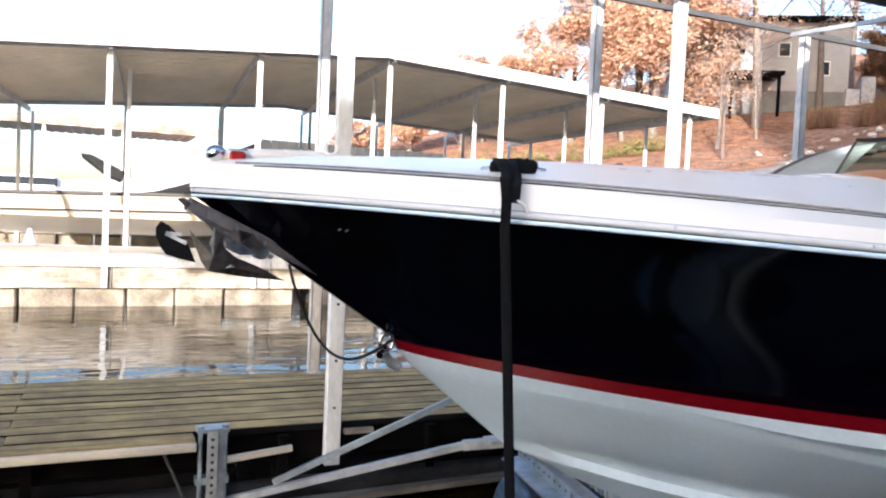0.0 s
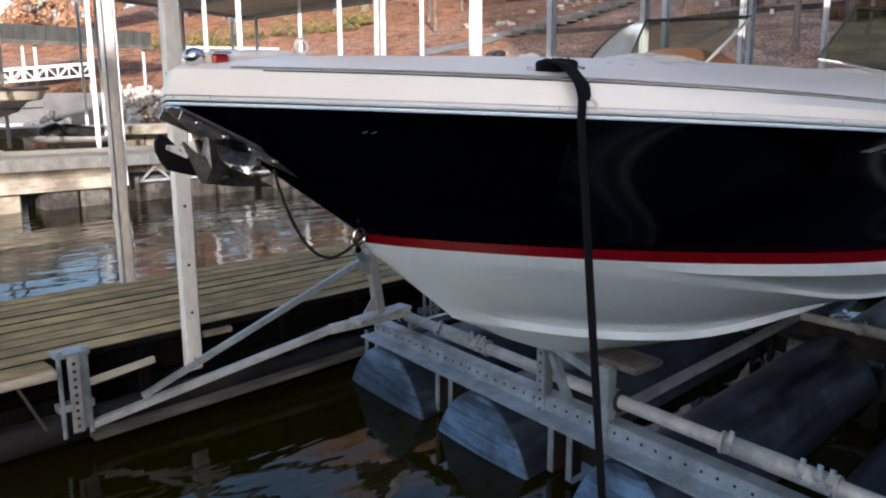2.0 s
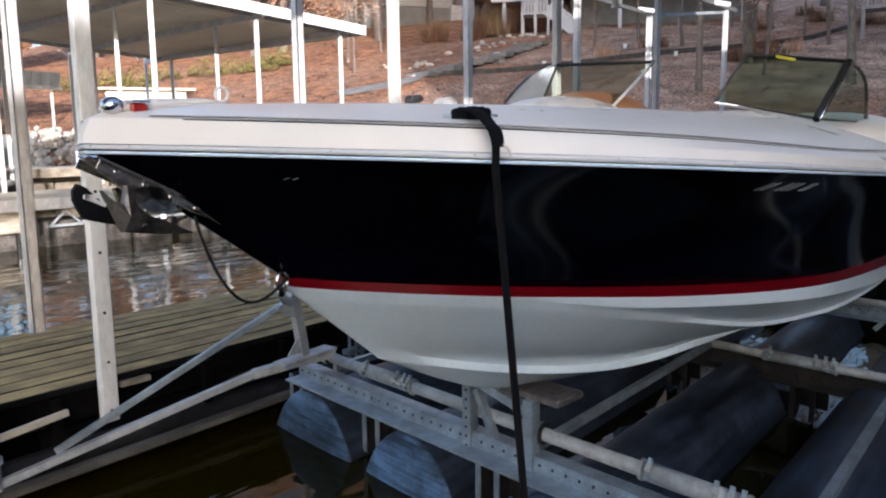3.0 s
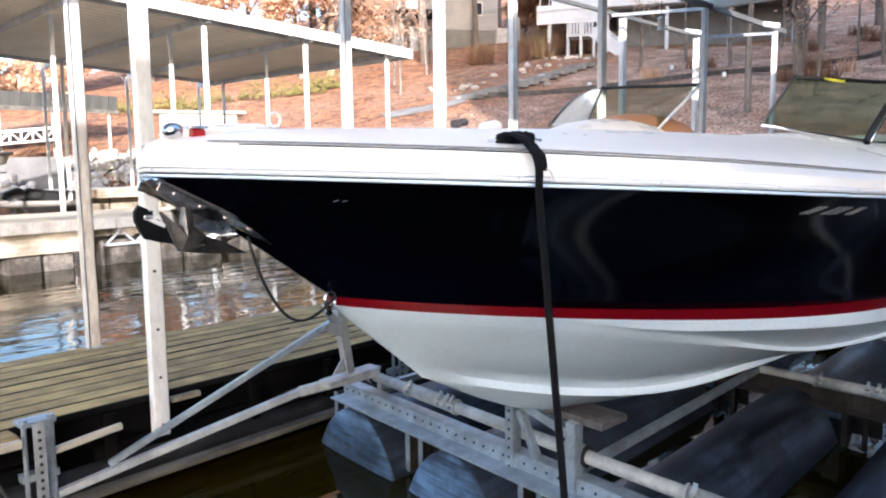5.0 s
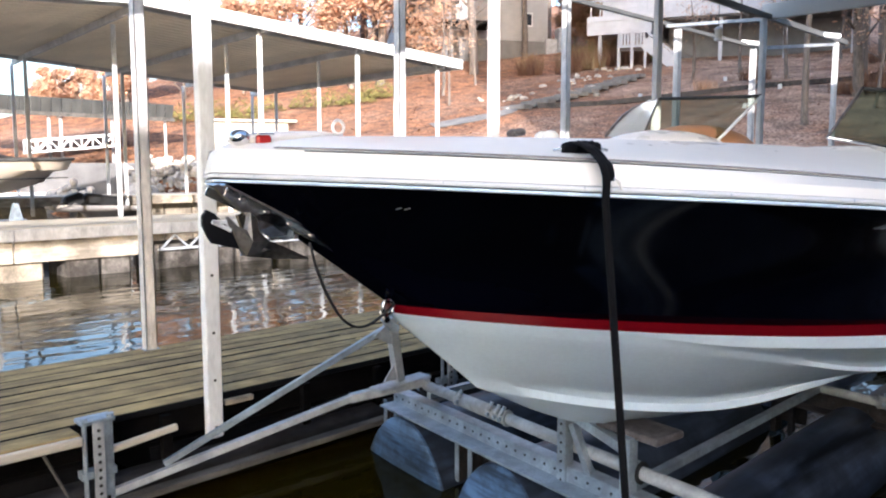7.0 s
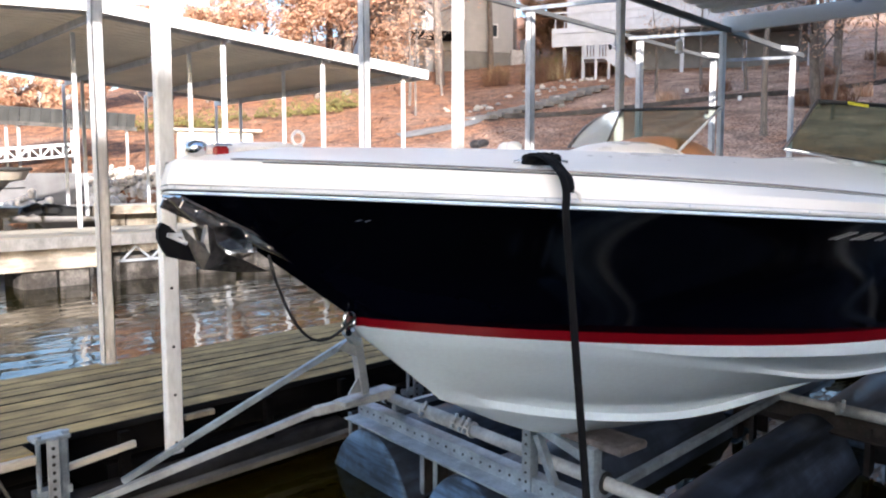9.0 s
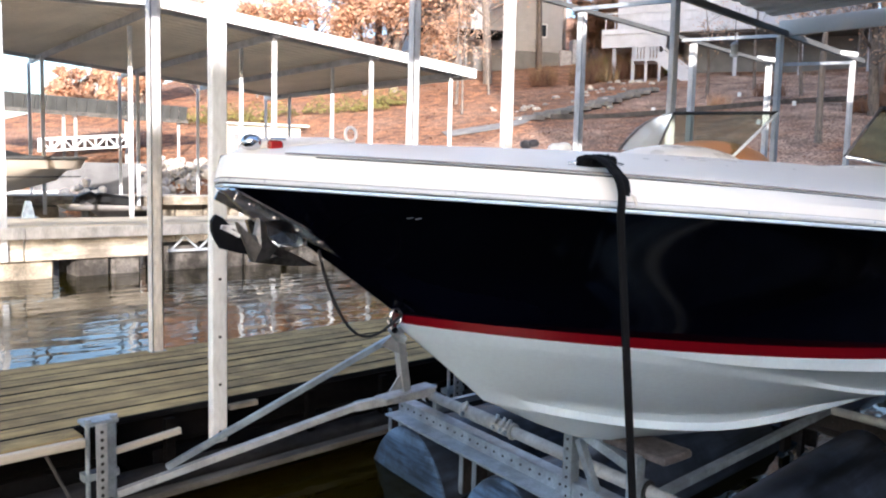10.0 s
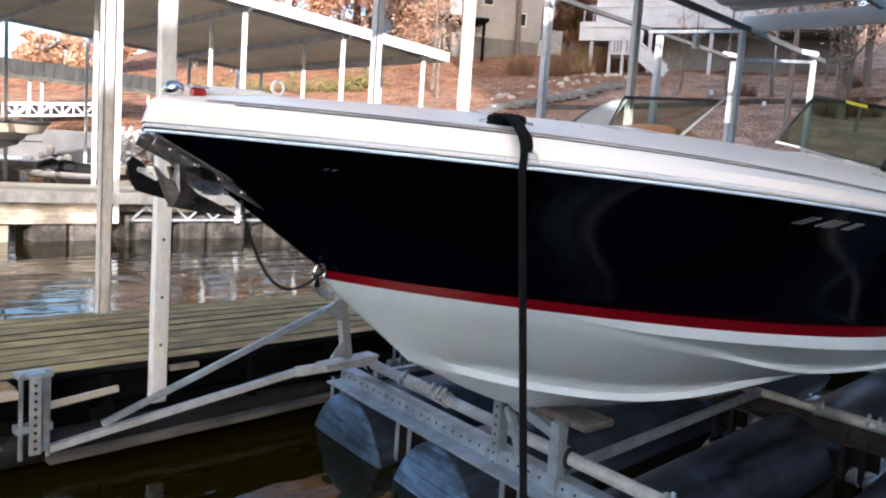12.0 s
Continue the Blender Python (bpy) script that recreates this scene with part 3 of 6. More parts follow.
def ease(row, flat, x0, x1):
    """A step that grows aft: the row lies in the flat skin before x0 and stands free after x1."""
    out = []
    for r, f in zip(row, flat):
        out.append(f.lerp(r, soft_step(r.x, x0, x1)))
    return out


KEELROW = keel_curve(-0.02)


def lip(row, rise, tuck=0.004):
    """The upper edge of a strake's upright face."""
    return [Vector((p.x, p.y + tuck, p.z + rise)) for p in row]


LIP_HIGH, LIP_LOW = lip(C_CHO, 0.018), lip(C_STO, 0.030, 0.011)
bottom_rows = [C_RB,
               ease(C_RB2, blend(C_RB, C_CHO, 0.15), 0.0, 0.5),
               ease(C_CHI, blend(C_RB, C_CHO, 0.20), 0.0, 0.9),
               ease(blend(C_CHI, LIP_HIGH, 0.4, 0.012), blend(C_RB, C_CHO, 0.42), 0.15, 1.3),
               ease(blend(C_CHI, LIP_HIGH, 0.8, 0.012), blend(C_RB, C_CHO, 0.65), 0.15, 1.3),
               ease(LIP_HIGH, blend(C_RB, C_CHO, 0.82), 0.15, 1.3),
               C_CHO,
               ease(C_CHO2, blend(C_CHO, C_STO, 0.08), 0.2, 1.2),
               ease(blend(C_CHO2, LIP_LOW, 0.35, 0.015), blend(C_CHO, C_STO, 0.36), 0.4, 1.3),
               ease(blend(C_CHO2, LIP_LOW, 0.7, 0.020), blend(C_CHO, C_STO, 0.62), 0.2, 1.2),
               ease(blend(C_CHO2, LIP_LOW, 0.9, 0.014), blend(C_CHO, C_STO, 0.76), -0.07, 0.3),
               ease(LIP_LOW, blend(C_CHO, C_STO, 0.86), -0.07, 0.22),
               C_STO, C_STI, blend(C_STI, KEELROW, 0.5), KEELROW]
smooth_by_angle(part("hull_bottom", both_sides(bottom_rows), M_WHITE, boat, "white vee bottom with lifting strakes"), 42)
deck_mid = [Vector((p.x, 0, p.z + 0.030 * min(1.0, (p.x + 0.74) / 0.9))) for p in C_IN]
smooth_by_angle(part("deck", both_sides([C_CAP0, C_CAP1, C_TOE, C_TOEI, blend(C_TOEI, C_IN, 0.5, 0.0), C_IN]), M_DECK, boat, "white moulded foredeck and gunwale"), 30)
FORE = [i for i, p in enumerate(C_IN) if p.x < 1.75]
smooth_by_angle(part("foredeck_cover", both_sides([[C_IN[i] for i in FORE], [C_IN[i].lerp(deck_mid[i], 0.5) for i in FORE], [deck_mid[i] for i in FORE]]), M_DECK, boat), 30)
# cockpit well and transom
well = bmesh.new()
box((2.5, 1.25, 0.03), (3.05, BOAT_Y, 1.25), bm=well)
box((0.03, 1.25, 0.50), (1.78, BOAT_Y, 1.50), bm=well)
box((0.03, 1.25, 0.40), (4.25, BOAT_Y, 1.45), bm=well)
for s in (-1, 1):
    box((2.5, 0.03, 0.45), (3.05, BOAT_Y - 0.1 + s * 0.60, 1.45), bm=well)
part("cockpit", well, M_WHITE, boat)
tr = bmesh.new()
loop = [c[-1] for c in (C_CAP0, C_RAIL, C_RT, C_RB, C_CHO, C_STO)]
pts = [(p.x, axis(p.x) + p.y, p.z) for p in loop] + [(STERN, axis(STERN), keel_z(STERN))] + [(p.x, axis(p.x) - p.y, p.z) for p in reversed(loop)]
tr.faces.new([tr.verts.new(p) for p in pts])
part("transom", tr, M_NAVY, boat)
part("swim_platform", box((0.55, 1.8, 0.06), (STERN + 0.28, BOAT_Y, 0.98), bevel=0.02), M_DECK, boat)


def along(curve, r, name, material, lift=0.0, out=0.0, flat=1.0, seg=8, label="", start=0):
    left = [Vector((p.x - out * 0.3, axis(p.x) + p.y - out * min(1, abs(p.y) * 4), p.z + lift)) for p in curve[start:]]
    right = [Vector((p.x - out * 0.3, axis(p.x) - p.y + out * min(1, abs(p.y) * 4), p.z + lift)) for p in curve[start + 1:]]
    b = tube(list(reversed(left)) + right, r, seg, flat=flat)
    return part(name, b, material, boat, label, smooth=True)


along(C_RAIL, 0.0074, "rub_rail", M_BLACK, 0.0125, 0.0005, 1.45, label="black rub rail base")
along(C_RAIL, 0.0066, "rail_insert", M_RAIL, 0.0142, 0.0076, label="bright stainless rub rail insert")
along(C_RAIL, 0.0044, "rail_bead", M_WHITE, 0.0015, 0.0065, label="thin white bead under the rail")
along(C_TOE, 0.0038, "toe_groove", M_GROOVE, 0.006, -0.004, 0.6, label="grey trim line in the gunwale", start=5)
along(C_TOE, 0.0016, "toe_groove", M_BLACK, -0.001, 0.001, 1.0, label="dark joint line under the trim", start=6)
for i in range(0, 42):
    p = C_RAIL[i]
    if i % 3 == 1 and p.x < 3.5:
        rivet = bmesh.new()
        bmesh.ops.create_icosphere(rivet, subdivisions=1, radius=0.0028, matrix=Matrix.Translation((p.x - 0.004, axis(p.x) + p.y - 0.0128, p.z + 0.0155)))
        part("rail_screw", rivet, M_GALV, boat)

# bow fittings
light = bmesh.new()
bmesh.ops.create_uvsphere(light, u_segments=18, v_segments=10, radius=0.024, matrix=Matrix.Translation((-0.95, 2.02, 1.832)) @ Matrix.Diagonal((1.15, 1.2, 0.9, 1)))
nav = part("bow_light", light, M_CHROME, boat, "chrome bow navigation light", smooth=True)
part("red_lens", box((0.040, 0.018, 0.024), (-0.902, 1.985, 1.826), (0, 0, -4), 0.005), M_REDLENS, nav, "red navigation lens")
part("light_hood", box((0.048, 0.030, 0.006), (-0.902, 1.985, 1.841), (0, 0, -4), 0.002), M_CHROME, nav)
part("light_base", tube([(-0.975, 2.03, 1.822), (-0.95, 2.03, 1.826), (-0.86, 2.03, 1.834), (-0.70, 2.03, 1.846), (-0.62, 2.03, 1.848)], [0.010, 0.030, 0.034, 0.024, 0.006], 10, flat=0.5), M_DECK, boat, smooth=True)
ring = tube([(-0.655 + 0.019 * math.cos(a), 2.0, 1.868 + 0.019 * math.sin(a)) for a in [k * math.tau / 16 for k in range(16)]], 0.0045, 6, closed=True)
part("pop_up_eye", ring, M_DECK, boat, smooth=True)
for x, y, r in ((0.55, 2.35, 0.022), (0.62, 2.45, 0.026), (0.95, 2.5, 0.036), (1.05, 2.62, 0.042)):
    b = bmesh.new()
    bmesh.ops.create_uvsphere(b, u_segments=10, v_segments=6, radius=r, matrix=Matrix.Translation((x, y, 1.910)) @ Matrix.Diagonal((1.3, 1, 0.8, 1)))
    part("deck_fitting", b, M_DECK if r > 0.032 else M_TRIM, boat, smooth=True)
# bow plate and anchor under the stem
plate = bmesh.new()
for s in (-1, 1):
    bar((-1.015, BOAT_Y + s * 0.050, 1.697), (-0.645, BOAT_Y + s * 0.026, 1.520), 0.005, 0.024, bm=plate)
bar((-1.015, BOAT_Y, 1.714), (-0.645, BOAT_Y, 1.536), 0.095, 0.005, bm=plate)
part("bow_plate", plate, M_DARKSTEEL, boat, "polished steel stem plate")
for k in range(5):
    part("plate_screw", disc_bolt((-0.97 + 0.072 * k, BOAT_Y - 0.055 + 0.005 * k, 1.676 - 0.0345 * k), 0.0045, 0.005, "y"), M_CHROME, boat)


def bow_prism(outline, y0, y1):
    """A plate cut to an outline given in centimetres aft of and below the stem head."""
    return prism([(-1.019 + a / 100, 1.713 - c / 100) for a, c in outline], BOAT_Y + y0, BOAT_Y + y1, "y")


def bow_cast(outline, y0, y1, bulge, at=None):
    """A cast piece: the outline's two sides rise to a ridge point, which gives it facets."""
    bm = bow_prism(outline, y0, y1)
    ca = at or (sum(p[0] for p in outline) / len(outline), sum(p[1] for p in outline) / len(outline))
    for f in [f for f in bm.faces if len(f.verts) == len(outline)]:
        side = -1 if f.calc_center_median().y < BOAT_Y + (y0 + y1) / 2 else 1
        tip = Vector((-1.019 + ca[0] / 100, BOAT_Y + (y0 if side < 0 else y1) + side * bulge, 1.713 - ca[1] / 100))
        bmesh.ops.poke(bm, faces=[f])
        near = [v for v in bm.verts if len(v.link_edges) == len(outline) and all(len(g.verts) == 3 for g in v.link_faces)]
        min(near, key=lambda v: (v.co - tip).length).co = tip
    bmesh.ops.recalc_face_normals(bm, faces=bm.faces)
    return bm


anchor = thing("anchor", "stainless claw anchor hung under the bow roller", "anchor", at=(-0.9, BOAT_Y, 1.6))
part("shank", bow_prism([(-2.4, 0.2), (-0.9, -0.2), (8.4, 6.6), (12.0, 9.5), (9.0, 10.4), (3.8, 5.6), (-0.2, 2.4)], -0.044, -0.030), M_ANCHOR, anchor)
part("fluke", bow_prism([(-6.3, 5.8), (-7.4, 7.3), (-7.4, 9.5), (-6.3, 12.0), (-5.0, 13.9), (-0.8, 15.1), (2.0, 15.7), (0.1, 11.3), (-1.4, 9.8), (-4.5, 6.7)], -0.082, -0.070), M_DARK, anchor, "dark curved anchor fluke")
for a, e in (((-5.2, 8.7), (-0.4, 11.0)), ((-5.2, 8.7), (-1.6, 8.9))):
    part("fluke_rib", bar((-1.019 + a[0] / 100, BOAT_Y - 0.085, 1.713 - a[1] / 100), (-1.019 + e[0] / 100, BOAT_Y - 0.085, 1.713 - e[1] / 100), 0.006, 0.009), M_FASCIA, anchor, "bright edge of the fluke")
part("claw", bow_cast([(0.6, 7.8), (2.1, 10.0), (5.6, 11.4), (6.6, 7.0), (8.4, 8.6), (9.0, 12.0), (12.0, 14.4), (9.0, 17.6), (5.2, 18.0), (3.6, 15.5)], -0.058, -0.040, 0.016, (6.2, 14.2)), M_DULLSTEEL, anchor, "dull polished claw")
part("fluke_tip", bow_cast([(5.2, 18.0), (8.0, 14.6), (12.5, 14.6), (17.5, 16.6), (25.0, 20.3), (13.8, 19.4)], -0.048, -0.022, 0.014, (11.5, 16.8)), M_DULLSTEEL, anchor, "dull steel fluke tip")
for side in (-1, 1):
    y0 = -0.050 if side < 0 else 0.036
    part("roller_cheek", bow_cast([(8.4, 8.1), (12.7, 7.3), (16.4, 8.4), (18.6, 11.4), (17.6, 13.6), (13.0, 13.8), (9.6, 11.8)], y0, y0 + 0.014, 0.006, (13.0, 10.6)), M_ANCHOR, anchor, "steel cheek plate of the bow roller")
rol = bmesh.new()
bmesh.ops.create_cone(rol, cap_ends=True, segments=14, radius1=0.022, radius2=0.022, depth=0.058, matrix=pose(-0.83, BOAT_Y, 1.585, 90, 0, 0))
part("roller", rol, M_GALV, anchor)
for a, c in ((14.5, 11.5), (21.0, 14.0)):
    part("bolt", disc_bolt((-1.019 + a / 100, BOAT_Y - 0.039, 1.713 - c / 100), 0.007, 0.008, "y"), M_CHROME, anchor)
cable = []
for k in range(25):
    t = k / 24
    x = -0.757 + (0.757 - 0.455) * t
    z = 1.552 + (1.345 - 1.552) * t - 0.155 * math.sin(math.pi * t ** 0.80)
    cable.append((x, BOAT_Y - 0.03, z))
tagged(link("cable", tube(cable, 0.0044, 6), M_BLACK, smooth=True), "thin black cable looped under the bow", "cable")
eye = thing("bow_shackle", "steel shackle on the bow eye", "shackle", at=(-0.46, BOAT_Y, 1.34))
part("shackle_bow", tube([(-0.470 + 0.020 * math.cos(a), BOAT_Y - 0.02, 1.338 + 0.026 * math.sin(a)) for a in [k * math.tau / 14 for k in range(14)]], 0.006, 6, closed=True), M_CHROME, eye, smooth=True)
part("shackle_pin", tube([(-0.50, BOAT_Y - 0.05, 1.305), (-0.46, BOAT_Y + 0.02, 1.315)], 0.010, 8), M_CHROME, eye)
part("hook", tube([(-0.47, BOAT_Y, 1.30), (-0.445, BOAT_Y, 1.27), (-0.42, BOAT_Y, 1.26)], 0.014, 8), M_GALV, eye)

# cleat and hold-down strap
CL = Vector((-0.484, 1.305, 1.780))
cleat = thing("cleat", "flush stainless cleat on a steel plate", "cleat", at=CL)
CD = Vector((0.79, -0.61, 0))
CN = Vector((0.61, 0.79, 0))
oval = bmesh.new()
bmesh.ops.create_cone(oval, cap_ends=True, segments=28, radius1=1, radius2=0.94, depth=1, matrix=Matrix.Translation((CL.x + 0.008, CL.y - 0.014, CL.z - 0.009)) @ pose(0, 0, 0, 0, 0, -37.7) @ Matrix.Diagonal((0.100, 0.022, 0.010, 1)))
part("cleat_plate", oval, M_RAIL, cleat, "bright oval cleat plate")
part("horn", tube([CL + CD * k + Vector((0, 0, 0.020 - 1.6 * k * k)) for k in (-0.064, -0.03, 0.0, 0.03, 0.064)], 0.0035, 8), M_CHROME, cleat, smooth=True)
strap = thing("strap", "black webbing strap wrapped on the cleat, pulled tight downwards", "strap", at=CL)
wrap = bmesh.new()
prof = (-0.046, -0.044, -0.038, -0.030, -0.021, -0.012, -0.003, 0.006, 0.015, 0.024, 0.033, 0.041, 0.046, 0.048)
tube([CL + CD * k + Vector((0, 0, 0.018 + 0.001 * math.sin(k * 190))) for k in prof], [0.006, 0.0115, 0.0138, 0.0142, 0.0146, 0.0168, 0.0174, 0.0178, 0.0174, 0.0170, 0.0160, 0.0142, 0.0100, 0.004], 16, bm=wrap, flat=0.98)
part("wrap", wrap, M_WEB, strap, smooth=True)
for k in (-0.012, 0.004, 0.020):
    turn = [CL + CD * (k + 0.007 * math.sin(j * math.tau / 16)) + CN * 0.0160 * math.cos(j * math.tau / 16) + Vector((0, 0, 0.018 + 0.0158 * math.sin(j * math.tau / 16))) for j in range(16)]
    part("turn", tube(turn, 0.0032, 6, closed=True), M_WEB, strap, smooth=True)
END = Vector((-0.515, 1.03, -0.1))
RAIL = Vector((-0.566, 1.197, 1.712))


def ribbon(pts, widths, t, side=(0.85, -0.3, 0.0)):
    s = Vector(side).normalized()
    rows = []
    for i, p in enumerate(pts):
        p = Vector(p)
        w = widths[min(i, len(widths) - 1)]
        crown = Vector((-0.1, -0.4, 0.25)) * w * 0.12
        rows.append([p - s * w / 2, p - s * w / 6 + crown, p + s * w / 6 + crown, p + s * w / 2])
    return sheet(rows, thick=t)


def glide(keys, n=6):
    """Points on a smooth curve through the keys."""
    keys = [Vector(k) for k in keys]
    out = []
    for i in range(len(keys) - 1):
        a, b, c, d = keys[max(i - 1, 0)], keys[i], keys[i + 1], keys[min(i + 2, len(keys) - 1)]
        for j in range(n):
            t = j / n
            out.append(0.5 * (2 * b + (c - a) * t + (2 * a - 5 * b + 4 * c - d) * t * t + (3 * b - a - 3 * c + d) * t * t * t))
    return out + [keys[-1]]


LOW = RAIL + Vector((0.001, -0.018, -0.030))
front = glide([CL + Vector((-0.034, -0.002, 0.033)), CL + Vector((-0.046, -0.032, 0.029)), CL + Vector((-0.056, -0.062, 0.018)), CL + Vector((-0.062, -0.088, 0.000)), RAIL + Vector((0.004, -0.006, 0.050)), RAIL + Vector((0.001, -0.019, 0.016)), LOW], 5)
part("webbing", ribbon(front + [LOW.lerp(END, t) for t in (0.1, 0.25, 0.5, 0.75, 1)], [0.023] * 8 + [0.021] * 12 + [0.0185], 0.005), M_WEB, strap, smooth=True)
back = glide([CL + Vector((-0.014, -0.012, 0.030)), CL + Vector((-0.026, -0.040, 0.025)), CL + Vector((-0.038, -0.068, 0.014)), CL + Vector((-0.044, -0.092, -0.006)), RAIL + Vector((0.023, -0.010, 0.044)), RAIL + Vector((0.016, -0.020, 0.014))], 5)
part("webbing", ribbon(back, [0.020], 0.006), M_WEB, strap, smooth=True)
part("tag", tube([RAIL + Vector((0.018, -0.026, 0.018)), RAIL + Vector((0.030, -0.030, 0.010)), RAIL + Vector((0.040, -0.030, -0.006))], [0.002, 0.0035, 0.003], 6), M_DECK, strap, "frayed white cord end")

# windshields
def ws_panel(name, corners, label, pane=M_GLASS, strut=M_TRIM):
    ws = part(name, sheet([corners[:2], [corners[3], corners[2]]], thick=0.005), pane, boat, label)
    ws.visible_shadow = False
    a, b, c, d = [Vector(q) for q in corners]
    for q in ((a, b, 0.007, M_CHROME), (b, c, 0.019 if strut is M_TRIM else 0.008, M_BLACK if strut is M_TRIM else strut), (c, d, 0.010, M_BLACK), (d, a, 0.007, M_TRIM)):
        part("frame", tube([q[0], q[1]], q[2], 8), q[3], ws, smooth=True)
    return ws


port = ws_panel("windshield", [(1.45, 1.44, 1.885), (2.05, 1.17, 1.815), (2.66, 1.17, 2.12), (1.85, 1.44, 2.115)], "dark green tinted windscreen panel in a metal frame", M_GLASSDARK)
part("sticker", box((0.16, 0.004, 0.014), (2.12, 1.34, 2.112), (0, 3, -18)), M_YELLOW, port, "yellow sticker on the frame")
part("wing", sheet([[(2.10, 1.165, 1.815), (2.72, 1.085, 1.80)], [(2.36, 1.165, 1.96), (2.70, 1.085, 1.93)], [(2.63, 1.165, 2.09), (2.66, 1.09, 2.03)]], thick=0.005), M_GLASS, boat, "side wing of the windscreen").visible_shadow = False
part("pillar_trim", tube([(2.035, 1.150, 1.815), (2.645, 1.150, 2.12)], 0.006, 8), M_CHROME, port, "bright edge of the windscreen pillar", smooth=True)
part("wing_sill", tube([(2.08, 1.165, 1.812), (2.40, 1.13, 1.806), (2.72, 1.085, 1.797)], 0.007, 8), M_CHROME, boat, smooth=True)
part("wing_frame", tube([(2.72, 1.085, 1.79), (2.72, 1.085, 1.87), (2.715, 1.086, 1.94), (2.70, 1.09, 2.00), (2.67, 1.10, 2.045), (2.62, 1.12, 2.08), (2.56, 1.14, 2.10)], 0.009, 8), M_DULLSTEEL, boat, smooth=True)
ws_panel("windshield", [(2.12, 2.72, 1.94), (1.90, 2.14, 1.905), (2.37, 2.12, 2.165), (2.30, 2.72, 2.185)], "green tinted windscreen panel in a metal frame", strut=M_FASCIA)
part("windshield", sheet([[(1.50, 2.56, 1.930), (1.80, 2.66, 1.930), (2.12, 2.72, 1.94)], [(2.01, 2.78, 2.075), (2.29, 2.86, 2.075), (2.53, 2.92, 2.085)], [(2.63, 3.04, 2.19), (2.80, 3.09, 2.23), (2.98, 3.11, 2.255)]], thick=0.005), M_GLASSBLUE, boat, "strongly raked side windscreen with a painted sky-blue sheen").visible_shadow = False
part("wing_frame", tube([(1.50, 2.56, 1.930), (1.75, 2.67, 2.005), (2.01, 2.78, 2.075), (2.32, 2.91, 2.14), (2.63, 3.04, 2.19), (2.98, 3.11, 2.255)], 0.009, 8), M_TRIM, boat, smooth=True)
seat = bmesh.new()
bmesh.ops.create_uvsphere(seat, u_segments=18, v_segments=10, radius=0.3, matrix=Matrix.Translation((2.14, 2.38, 1.85)) @ Matrix.Diagonal((1.75, 0.9, 0.52, 1)))
part("dashboard", seat, M_TAN, boat, "tan upholstered dashboard", smooth=True)
coam = bmesh.new()
bmesh.ops.create_uvsphere(coam, u_segments=24, v_segments=12, radius=1.0, matrix=Matrix.Translation((1.80, 1.47, 1.80)) @ Matrix.Diagonal((0.64, 0.27, 0.058, 1)))
part("coaming", coam, M_DECK, boat, smooth=True)
hatch = bmesh.new()
bmesh.ops.create_uvsphere(hatch, u_segments=24, v_segments=12, radius=1.0, matrix=Matrix.Translation((3.05, 1.36, 1.70)) @ Matrix.Diagonal((0.80, 0.50, 0.17, 1)))
part("aft_coaming", hatch, M_DECK, boat, smooth=True)
cons = bmesh.new()
bmesh.ops.create_uvsphere(cons, u_segments=18, v_segments=10, radius=0.3, matrix=Matrix.Translation((1.75, 2.36, 1.835)) @ Matrix.Diagonal((1.7, 1.0, 0.42, 1)))
part("console", cons, M_DECK, boat, smooth=True)
# unreadable registration marks on the bow side, each a slanted bar lying on the hull skin


def hull_skin(x, f, out=0.0015):
    """A place on the near hull side: x along the boat, f from the rail (0) down to the stripe (1)."""
    q = f * 28
    k = min(27, int(q))
    two = []
    for row in (top_sides[k], top_sides[k + 1]):
        i = max(j for j in range(len(row) - 1) if row[j].x <= x or j == 0)
        a, e = row[i], row[i + 1]
        two.append(a.lerp(e, (x - a.x) / (e.x - a.x)))
    p = two[0].lerp(two[1], q - k)
    return Vector((x, axis(x) + p.y - out, p.z - out * 0.3))


def mark(x0, x1, f0, f1, lean, name, material, label):
    rows = [[hull_skin(x0 + (x1 - x0) * u + lean * (f1 - f), f) for u in (0, 0.5, 1)] for f in (f0, (f0 + f1) / 2, f1)]
    part(name, sheet(rows, thick=0.001), material, boat, label)


for x, w in ((0.215, 0.012), (0.240, 0.014), (0.312, 0.018), (0.344, 0.020), (0.376, 0.018), (0.450, 0.014), (0.475, 0.018)):
    mark(x, x + w, 0.070, 0.125, 0.25, "registration_mark", M_GALVW, "pale unreadable mark on the hull side")
# two pale bars painted on for a small reflection in the glossy side
for x in (-0.722, -0.711):
    mark(x, x + 0.0020, 0.128, 0.140, 0.05, "maker_mark", M_GALVW, "tiny painted glint near the bow")

# ---- the boat lift ----
lift = thing("boat_lift", "galvanised floating boat lift with black tanks under the boat", "boat lift", at=(1.9, 2.0, 0.3))


